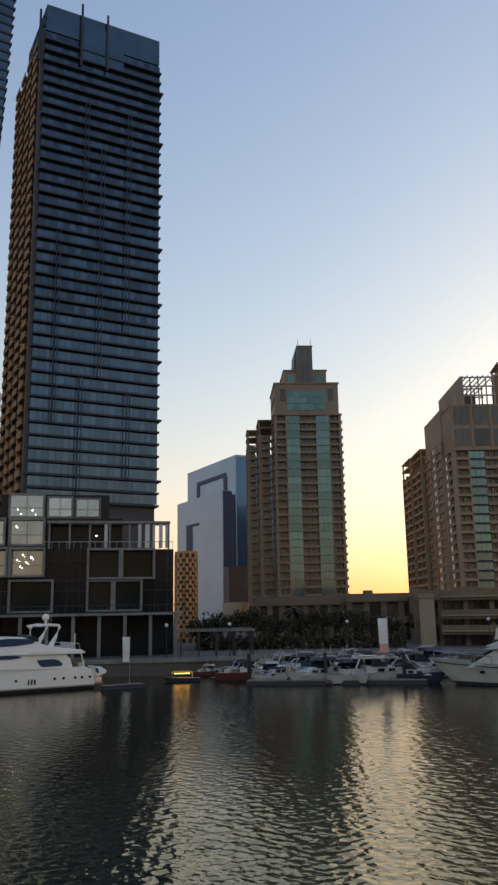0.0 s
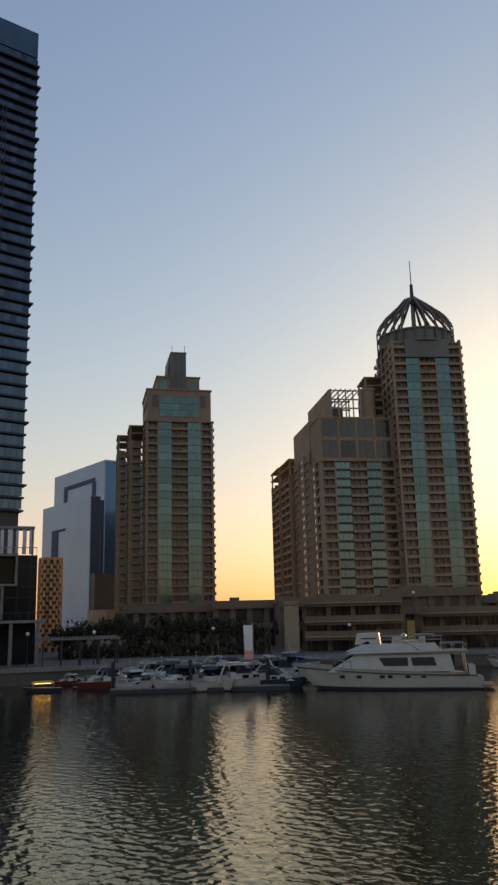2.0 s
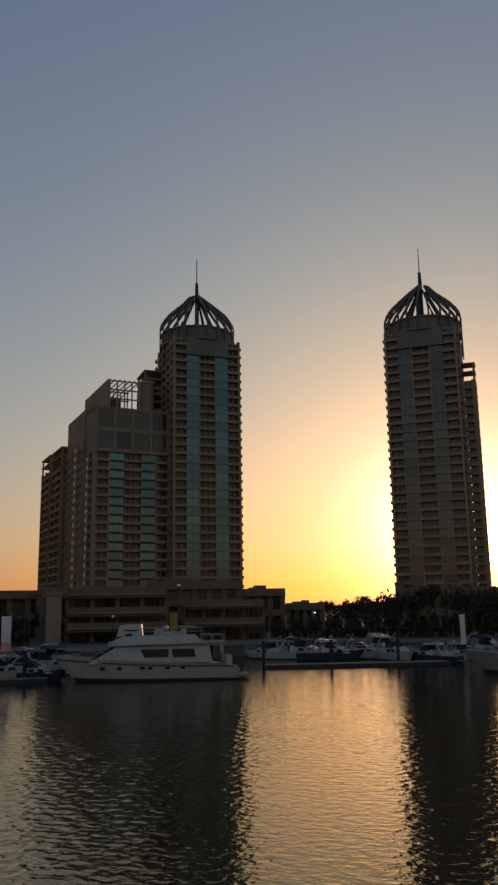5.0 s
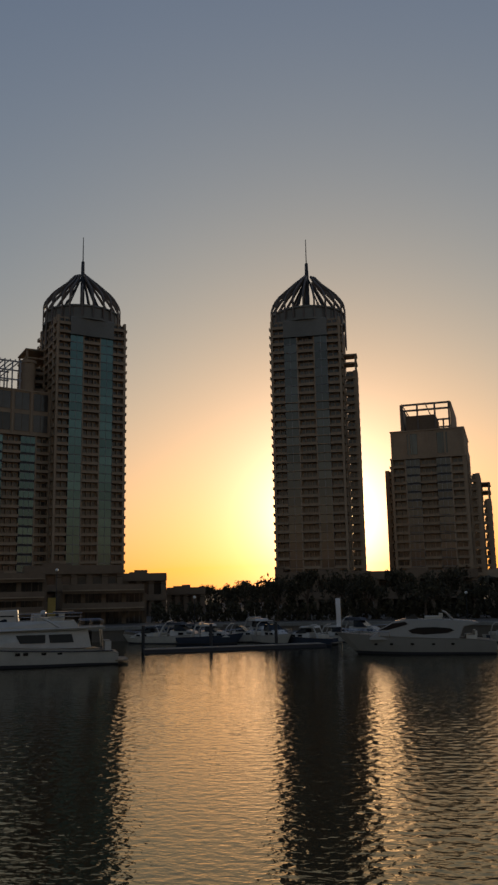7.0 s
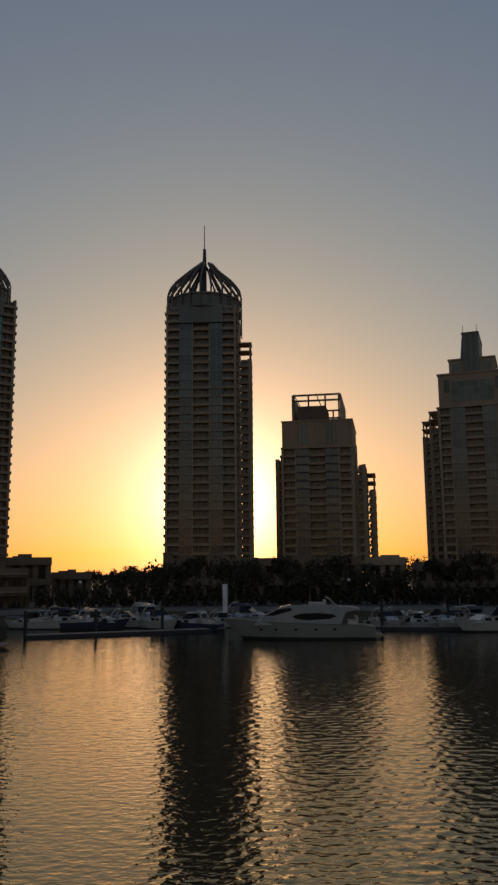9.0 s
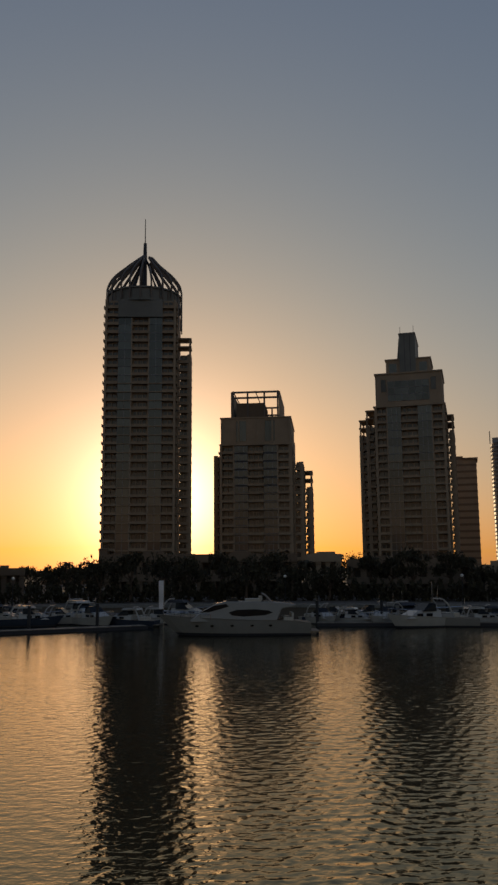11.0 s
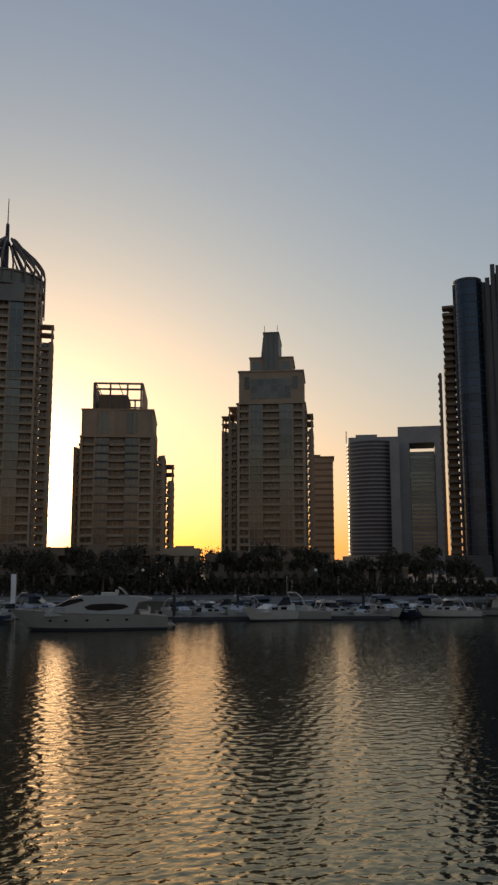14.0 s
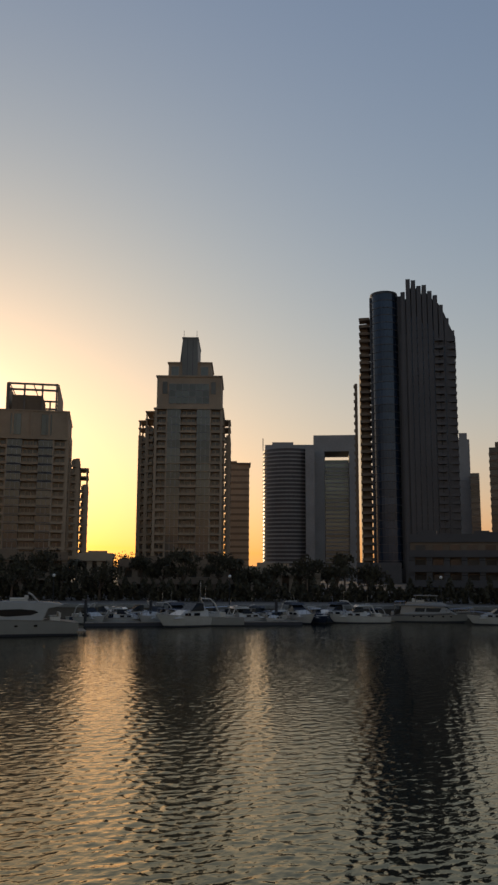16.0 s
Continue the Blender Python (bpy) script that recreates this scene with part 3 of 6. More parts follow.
def wave_mesh():
    """The basin's surface: one sheet of short wind waves, finest where it lies open before the towers."""
    rng = np.random.default_rng(4)
    az = np.radians(np.concatenate([np.arange(-28, 92, 0.16), np.arange(92, 332, 3.0)]))
    r = np.concatenate([[2.0, 8.0, 14.0], 18.0 * 1.0033 ** np.arange(640), [160.0, 220.0, 300.0]])
    A, Rr = np.meshgrid(az, r)
    X, Y = Rr * np.sin(A), Rr * np.cos(A)
    Z = np.zeros_like(X)
    waves = 48
    step = 0.0033 * Rr
    for k in range(waves):
        length = 0.22 * 4.6 ** rng.random()
        way = radians(35) + rng.normal(0, 0.85)
        slope = WAVE_SLOPE * math.sqrt(2 / waves)
        q = 2 * math.pi / length
        Z += np.clip(length / step - 1.6, 0, 1) * slope / q * np.sin(q * (X * math.sin(way) + Y * math.cos(way)) + rng.uniform(0, 6.283))
    # gusts: patches of livelier and calmer water
    gust = np.ones_like(X)
    for k in range(7):
        way, length = rng.uniform(0, 6.283), rng.uniform(14, 40)
        gust += 0.13 * np.sin(2 * math.pi / length * (X * math.sin(way) + Y * math.cos(way)) + rng.uniform(0, 6.283))
    Z *= gust * np.clip((A + radians(28)) / radians(2), 0, 1) * np.clip((radians(92) - A) / radians(2), 0, 1)
    Z *= np.clip((Rr - 14) / 4, 0, 1) * np.clip((158 - Rr) / 10, 0, 1)
    nr, na = X.shape
    co = np.concatenate([np.stack([X, Y, Z], 2).reshape(-1, 3), [[0, 0, 0]]])
    i, j = np.meshgrid(np.arange(nr - 1), np.arange(na), indexing="ij")
    j2 = (j + 1) % na
    quads = np.stack([i * na + j, i * na + j2, (i + 1) * na + j2, (i + 1) * na + j], 2).reshape(-1, 4)
    fan = np.stack([np.full(na, nr * na), (np.arange(na) + 1) % na, np.arange(na)], 1)
    loops = np.concatenate([quads.ravel(), fan.ravel()]).astype(np.int32)
    starts = np.concatenate([np.arange(len(quads)) * 4, len(quads) * 4 + np.arange(na) * 3]).astype(np.int32)
    me = bpy.data.meshes.new("water")
    me.vertices.add(len(co))
    me.vertices.foreach_set("co", co.astype(np.float32).ravel())
    me.loops.add(len(loops))
    me.loops.foreach_set("vertex_index", loops)
    me.polygons.add(len(starts))
    me.polygons.foreach_set("loop_start", starts)
    me.update(calc_edges=True)
    me.polygons.foreach_set("use_smooth", np.ones(len(starts), dtype=bool))
    me.materials.append(WATER)
    return me


WAVE_SLOPE = 0.07


def build_ground():
    bm = bmesh.new()
    rings = []
    for k in range(180):
        az = -180 + 2 * k
        r = shore(az)
        col = []
        for rr, z in ((r, -2.0), (r, 2.0), (r + 0.6, 2.0), (r + 12, 2.02), (r + 120, 2.1), (1200, 2.2), (4500, 2.5)):
            px, py = polar(az, rr)
            col.append(bm.verts.new((px, py, z)))
        rings.append(col)
    for a, b in zip(rings, rings[1:] + rings[:1]):
        for j in range(len(a) - 1):
            bm.faces.new((a[j], a[j + 1], b[j + 1], b[j]))
    ob = new("ground", finish(bm, "ground", PAVING))
    tagged(ob, "sandy paved waterfront land behind the quay wall", "ground", kind="structure")
    ob = new("water", wave_mesh())
    tagged(ob, "dark rippled marina water reflecting the evening sky", "water", kind="structure")
    bm = bmesh.new()
    for k in range(110):
        az = -25 + k
        rows = []
        for q in (az, az + 1):
            r = shore(q)
            rows.append([(*polar(q, r - 0.25), 1.7), (*polar(q, r + 0.55), 1.7), (*polar(q, r + 0.55), 2.25), (*polar(q, r - 0.25), 2.25)])
        v = [[bm.verts.new(p) for p in row] for row in rows]
        for j in range(4):
            bm.faces.new((v[0][j], v[0][(j + 1) % 4], v[1][(j + 1) % 4], v[1][j]))
    ob = new("quay_coping", finish(bm, "quay_coping", BAY_FRAME))
    tagged(ob, "pale concrete coping along the quay edge", "coping", kind="structure")


build_ground()

# ---- the row of stone towers ----
stepped_tower("beige stone tower with teal glass strips and a stepped crown", 4.73, 310, -7, 25,
              left=((-19.2, -13.4, 7, 21, 23), (-23.6, -19.2, 12, 22, 22)))
framed_tower("deep beige stone tower, teal glass strips, open steel roof frame", 17.7, 275, -17, 17, 15.5, (-13.2, 13.4), (-8.2, 2.5),
             wings=((-15.5, -4, 42, 60, 18, "l", 2), (-16.0, -4, 61, 78, 18, "l", 2)))
domed_tower("tall beige tower with teal glass strips under an open ribbed dome", 22.35, 290, -17, 31,
            left=((-19.5, -12.6, 2, 14, 26),))
domed_tower("tall brown tower seen against the sun under an open ribbed dome", 39.15, 290, 6, 31,
            right=((12.6, 17.6, -6, -1, 25),), glass=SMOKE, shown="")
framed_tower("brown stone tower with an open roof frame beside the sun", 47.3, 300, 5, 15, 10.5, (-13.4, 13.4), (-8.6, 8.6), mirror=-1, glass=SMOKE, rear=(14, 40, 58),
             wings=((14.0, 17.7, 4, 20, 13, "r", 0), (17.7, 21.0, 8, 20, 10, "r", 2), (-16.5, -13.9, 5, 20, 14, "l", 0)))
stepped_tower("brown stone tower with balcony bands and a stepped crown", 58.4, 310, 4, 20,
              left=((-17.2, -13.4, 4, 18, 18), (-20.4, -17.2, 8, 18, 17)), right=((13.4, 16.2, 6, 18, 17),), glass=SMOKE)


# ---- the dark glass tower and its neighbours ----
def dark_tower():
    x, y = polar(-15.4, 200)
    t = thing("glass_tower", "tall dark navy glass tower with jutting floor edges", "tower", x, y, 2.0, 27.6)
    W, D, fh, z0 = 34.0, 38.0, 3.3, 34.0
    floors = 40
    top = z0 + floors * fh
    part("core", boxes((0.6, W - 0.6, 0.6, D - 0.6, 0, top)), CHARCOAL, t)
    upper = bmesh.new()
    pane_w = W / 20
    pane = shared(("pane", 1), lambda: boxes((0.04, pane_w - 0.04, 0, 0.12, 0, fh - 0.95)), NAVY_GLASS)
    for i in range(floors):
        z = z0 + i * fh
        deep = 0.75 if i % 5 == 2 else 0.15
        part("floor_edge", boxes((-deep * 0.6, W + deep, -0.8, 0.6, z - 0.25, z + 0.25), (W - 0.6, W + deep, 0.6, D, z - 0.35, z + 0.3)), SLAB_DARK, t)
        for k in range(20):
            if i < 15:
                piece("pane", pane, t, k * pane_w, 0.28, z + 0.5)
            else:
                box(upper, k * pane_w + 0.04, (k + 1) * pane_w - 0.04, 0.28, 0.4, z + 0.5, z + fh - 0.45)
        for k in range(4):
            zz = z + 0.1
            yy = 3 + k * 7.6
            m = shared(("balcony", "ochre"), lambda: boxes((-1.5, 0.6, 0, 5.4, -0.3, 0), (-1.5, -1.3, 0, 5.4, 0, 1.3)), SIDE_STONE)
            piece("balcony", m, t, 0, yy, zz)
    part("upper_panes", upper, NAVY_STUFF, t, kind="stuff")
    for k in range(5):
        part("side_fin", boxes((-1.0, 0.6, 0.8 + k * 7.6, 2.2 + k * 7.6, 0, top - 8 * (k > 2))), SIDE_STONE if k % 2 else CHARCOAL, t)
    for k, (a, b, cc) in enumerate(((6, 22, 0.16), (10, 30, 0.5), (0, 10, 0.36), (14, 22, 0.72), (2, 9, 0.74), (24, 34, 0.36), (20, 34, 0.72))):
        xx = W * cc
        for q in (-0.55, 0.35):
            part("fin", boxes((xx + q, xx + q + 0.2, -1.2, -0.9, z0 + a * fh, z0 + b * fh)), SLAB_DARK, t)
    part("glass_screen", boxes((0.2, W - 0.3, 0.0, 0.4, top - 0.2, top + 8.0), (0.2, 0.6, 0.4, D * 0.6, top - 0.2, top + 8.0), (W - 0.7, W - 0.3, 0.4, D, top, top + 8.0)), NAVY_GLASS, t)
    part("recess_panel", boxes((10.5, 22.5, -0.6, -0.1, top - 6.6, top + 5)), NAVY_GLASS, t)
    for xx, yy, a, b in ((10.0, -0.9, -9, 11), (17.5, -0.9, -8, 10), (-1.4, 0.4, -10, 6)):
        bm = bmesh.new()
        tube(bm, ((xx, yy, top + a), (xx, yy, top + b)), 0.35, 6)
        part("mast", bm, DARK_METAL, t)


dark_tower()


def twisted_tower():
    x, y = polar(-21.12, 250)
    t = thing("twisted_tower", "tall dark tower with slowly turning floor plates", "tower", x, y, 2.0)
    for i in range(66):
        a = math.radians(20 + 1.1 * i)
        bm = bmesh.new()
        plan = [(16.2 * math.cos(a + k * math.pi / 2), 16.2 * math.sin(a + k * math.pi / 2)) for k in range(4)]
        prism(bm, plan, i * 3.6 - 0.1, i * 3.6 + 0.75)
        prism(bm, [(px * 0.96, py * 0.96) for px, py in plan], i * 3.6 + 0.75, i * 3.6 + 3.5, 1)
        part("storey", bm, (SLAB_DARK, NAVY_GLASS), t)


twisted_tower()


def banded_tower(label, az, d, turn, plan, floors, fh=3.3, band=PARAPET, glass=GREY_GLASS, extra=None):
    """A far tower of glass storeys between pale bands."""
    x, y = polar(az, d)
    t = thing("distant_tower", label, "tower", x, y, 2.0, -(az + turn))
    for i in range(floors):
        bm = bmesh.new()
        prism(bm, plan, i * fh, i * fh + fh / 3)
        prism(bm, [(px * 0.98, py * 0.98) for px, py in plan], i * fh + fh / 3, (i + 1) * fh, 1)
        part("storey", bm, (band, glass), t)
    if extra:
        extra(t, floors * fh)
    return t


def rect(x0, x1, y0, y1):
    return [(x0, y0), (x1, y0), (x1, y1), (x0, y1)]


def roof_i(t, z):
    part("roof", boxes((-13.0, 15.2, -4, 12, z, z + 3.4), (-9, 3, -3, 10, z + 3.4, z + 5.0)), GREY_TOWER, t)
    part("side_wall", boxes((9.5, 14.5, -15, 12, 0, z)), GREY_TOWER, t)
    bm = bmesh.new()
    tube(bm, ((-14.2, -4, z), (-14.2, -4, z + 7)), 0.25)
    part("aerial", bm, DARK_METAL, t)


banded_tower("grey rounded tower with thin horizontal bands", 65.65, 450, 0, round_plan(14.4, 14.4, 36), 33, 2.16, GREY_TOWER, CHARCOAL, roof_i)


def roof_j(t, z):
    part("portal", boxes((-12.6, -6.5, -9, 16, 0, z + 4.8), (7.2, 11.4, -9, 16, 0, z + 4.8), (-12.6, 11.4, -9, 16, z + 4.8, z + 14)), GREY_TOWER, t, "pale grey portal frame round the glazed middle")


banded_tower("tall grey slab tower with a portal-shaped frame", 69.1, 455, 0, rect(-6.4, 7.1, -7.5, 14), 30, 2.2, GREY_TOWER, GREY_GLASS, roof_j)
banded_tower("slim brown stone tower behind its neighbours", 62.1, 385, 0, rect(-5.4, 5.0, -5, 9), 18, 3.05, STONE_DARK, STONE,
             lambda t, z: part("roof", boxes((-1, 5.6, -5.6, 9.6, z, z + 0.8), (-5.4, -1, -5, 9, z, z + 1.6)), STONE_DARK, t))
banded_tower("pale slim tower in the distance", 78.1, 480, 0, rect(-3.6, 2.8, -4, 8), 23, 3.5, GREY_TOWER, GREY_TOWER,
             lambda t, z: part("roof", boxes((-3, 1.5, -3, 7, z, z + 4)), GREY_TOWER, t))
banded_tower("narrow brown tower in the distance", 78.7, 470, 0, rect(-2.4, 2.6, -4, 8), 17, 3.5, STONE_DARK, WINDOW)
banded_tower("dark tower with jutting balcony bands", 81.3, 350, 0, rect(-9.6, 10, -8, 10), 18, 3.1, STONE_DARK, WINDOW,
             lambda t, z: part("roof", boxes((-7.0, 8, -6, 8, z, z + 2.5), (-5.5, -4.8, -5, -4, z + 2.5, z + 5)), STONE_DARK, t))
banded_tower("pale striped tower far behind", -18.6, 420, 0, rect(-9, 8.5, -6, 10), 34, 3.5, GELCOAT_SHADED, GREY_GLASS)


def black_tower():
    """A dark tower with a rounded glass bay, balcony edge and stepped roof fins."""
    x, y = polar(74.2, 320)
    t = thing("black_glass_tower", "dark tower with a blue rounded glass bay and stepped roof fins", "tower", x, y, 2.0, -74.2)
    fh = 3.1
    part("core", boxes((-2.0, 19.0, -1.0, 22, 0, 100), (-14.2, -1.2, 2, 22, 0, 117)), CHARCOAL, t)
    for i in range(36):
        bm = bmesh.new()
        prism(bm, round_plan(5.4, 5.4, 28, -8.2, 3.0), i * fh + 6, i * fh + 8.85)
        prism(bm, round_plan(5.55, 5.55, 28, -8.2, 3.0), i * fh + 8.85, i * fh + 9.1, 1)
        part("glass_bay", bm, (BLUE_DARK, CHARCOAL), t)
    part("bay_roof", boxes((-13, -4.5, 0, 10, 117, 117.6)), DARK_METAL, t)
    bm = bmesh.new()
    prism(bm, round_plan(5.6, 5.6, 24, -8.4, 4), 117, 118.6)
    part("drum", bm, DARK_METAL, t)
    # two slim balcony strips stand clear of the body; light passes between them
    part("edge_wall", boxes((-18.4, -15.1, 6, 14, 0, 107)), STONE_DARK, t)
    part("outer_wall", boxes((-21.2, -20.1, 7, 8.6, 0, 82)), STONE_DARK, t)
    reveal = bmesh.new()
    prism(reveal, [(-18.45, 5.2), (-18.42, 5.9), (-18.42, 9.6), (-19.3, 9.6)], 4, 86)
    part("reveal", reveal, PARAPET, t, "smooth pale edge wall catching the low sun")
    for i in range(34):
        piece("balcony", shared(("balcony", "k"), lambda: boxes((-1.2, 3.2, -1.2, 4, -0.2, 0.9)), STONE_DARK), t, -17.6, 5, 6 + i * fh)
        piece("landing", shared(("landing", "k"), lambda: boxes((0, 1.9, 0, 5, -0.3, 1.0)), STONE_DARK), t, -16.05, 7, 6 + i * fh)
        if i < 25:
            piece("balcony", shared(("balcony", "k2"), lambda: boxes((-0.3, 1.25, -0.6, 0.7, -0.2, 0.9)), STONE_DARK), t, -21.3, 7.6, 6 + i * fh)
    tops = (117.5, 122.6, 121.8, 119.2, 119.4, 116.8, 115.0, 111.0, 105.5, 100.5)
    steps = bmesh.new()
    prof = [(-1.2, 90)] + [(20.0, 90)] + [(-1.4 + (k + 1) * 2.12, tops[k] - 2.2) for k in range(9, -1, -1)] + [(-1.2, tops[0] - 2.2)]
    lo = [steps.verts.new((px, 1.0, pz)) for px, pz in prof]
    hi = [steps.verts.new((px, 6.0, pz)) for px, pz in prof]
    steps.faces.new(lo), steps.faces.new(hi[::-1])
    for k in range(len(prof)):
        q = (k + 1) % len(prof)
        steps.faces.new((lo[k], hi[k], hi[q], lo[q]))
    part("roof_screen", steps, CHARCOAL, t)
    for k, z in enumerate(tops):
        xx = -1.4 + k * 2.12
        part("fin", boxes((xx, xx + 1.75, -3.2 + 0.10 * (k - 4) ** 2, 6, 4, z)), CHARCOAL, t)
    for i in range(33):
        m = shared(("window", "k"), lambda: boxes((0, 1.0, 0, 0.2, 0, 2.5)), BLUE_DARK)
        for k in range(9):
            if 4 + i * fh < tops[k] - 18:
                piece("window", m, t, -0.25 + k * 2.12, -2.2 + 0.10 * (k - 4) ** 2, 5 + i * fh)
        if 4 + i * fh < 97:
            piece("balcony", shared(("balcony", "k3"), lambda: boxes((0, 3.2, -2.4, 1, -0.15, 0.15), (0, 3.2, -2.4, -2.25, 0.15, 1.0)), CHARCOAL), t, 11.5, -1.5, 6 + i * fh)
            piece("balcony", _cache[("balcony", "k3")], t, 16.4, 0.5, 6 + i * fh)
    part("base_block", boxes((-20.5, -3.5, -6, 22, 0, 8.2)), CHARCOAL, t)


black_tower()


def blue_building():
    """Two stacked angular volumes of pale panel and blue glass."""
    x, y = polar(-0.58, 380)
    t = thing("office_building", "blue glass office block with a pale angular lower volume", "building", x, y, 2.0, 27.9)
    # local +x runs along the glazed face, +y back along the pale face
    part("upper_volume", boxes((0, 34, 0, 57, 0, 80.7)), BLUE_GLASS, t)
    part("roof_edge", boxes((-0.4, 34.4, -0.4, 57.4, 80.7, 81.6)), PALE_PANEL, t)
    part("side_panel", boxes((-0.5, -0.02, 0, 57, 0, 80.7)), PALE_PANEL, t)
    part("upper_recess", boxes((-0.9, -0.52, 10, 44, 72.4, 74.4)), NAVY_PANEL, t)
    for y0 in (9, 41):
        part("upper_recess", boxes((-0.9, -0.52, y0, y0 + 3.4, 60, 72.38)), NAVY_PANEL, t)
    part("lower_volume", boxes((-12, -0.6, 0.5, 44, 0, 62.3), (-12, -7, -9, 0.5, 0, 62.3)), PALE_PANEL, t)
    part("lower_glass", boxes((-11.7, -7.2, -9.3, -9.04, 1, 62), (-6.9, -0.7, 0.2, 0.46, 1, 62)), NAVY_PANEL, t)
    part("slot_window", boxes((-12.3, -12.02, 25, 32, 34, 50)), NAVY_PANEL, t)
    part("slot_lintel", boxes((-12.25, -12.02, 17, 24.9, 48.8, 50)), NAVY_PANEL, t)
    for i in range(12):
        part("seam", boxes((0.02, 34.06, -0.05, -0.02, 3 + i * 6.6, 3.06 + i * 6.6)), BLUE_GLASS, t)
    part("annexe", boxes((-11.8, 34, -14, -9.5, 0, 27), (-11.8, 34, -14.02, -13.9, 13, 13.6)), CHARCOAL, t)
    part("podium", boxes((-14, 40, -30, -12, 0, 11)), STONE, t)


blue_building()


def lattice_cylinder():
    x, y = polar(-4.22, 180)
    t = thing("lattice_drum", "round drum wrapped in a gold bronze lattice", "tower", x, y, 2.0)
    bm = bmesh.new()
    prism(bm, round_plan(2.35, 2.35, 28), 0, 19.6)
    part("drum", bm, DARK_METAL, t)
    n = 11

    def slab_mesh():
        b = bmesh.new()
        w, h, dd = 0.34, 1.4, 0.3
        lo = [b.verts.new(p) for p in ((-w, 0.05, 0), (w, 0.05, 0), (w, 0.05, h), (-w, 0.05, h))]
        hi = [b.verts.new(p) for p in ((-w * 0.8, -dd, 0.12), (w * 0.8, -dd, 0.12), (w * 0.8, -dd * 0.7, h - 0.1), (-w * 0.8, -dd * 0.7, h - 0.1))]
        b.faces.new(hi)
        for k in range(4):
            b.faces.new((lo[k], lo[(k + 1) % 4], hi[(k + 1) % 4], hi[k]))
        return b
    m = shared(("panel", "slab"), slab_mesh, BRONZE)
    for k in range(n * 2):
        for i in range(10):
            a = 180 * k / n
            piece("panel", m, t, 2.36 * math.cos(radians(a)), 2.36 * math.sin(radians(a)), 0.9 + i * 1.9 - 0.95 * (k % 2), a + 90)
    bm = bmesh.new()
    prism(bm, round_plan(2.55, 2.55, 28), 19.3, 19.8)
    part("rim", bm, BRONZE, t)


lattice_cylinder()


# ---- low buildings on the waterfront ----
def frame_bay(w, h, d, mat=CONCRETE):
    return lambda: boxes((0, 0.35, 0, d, 0, h), (w - 0.35, w, 0, d, 0, h), (0.35, w - 0.35, 0, d, h - 0.35, h), (0.35, w - 0.35, 0, d, 0, 0.3))


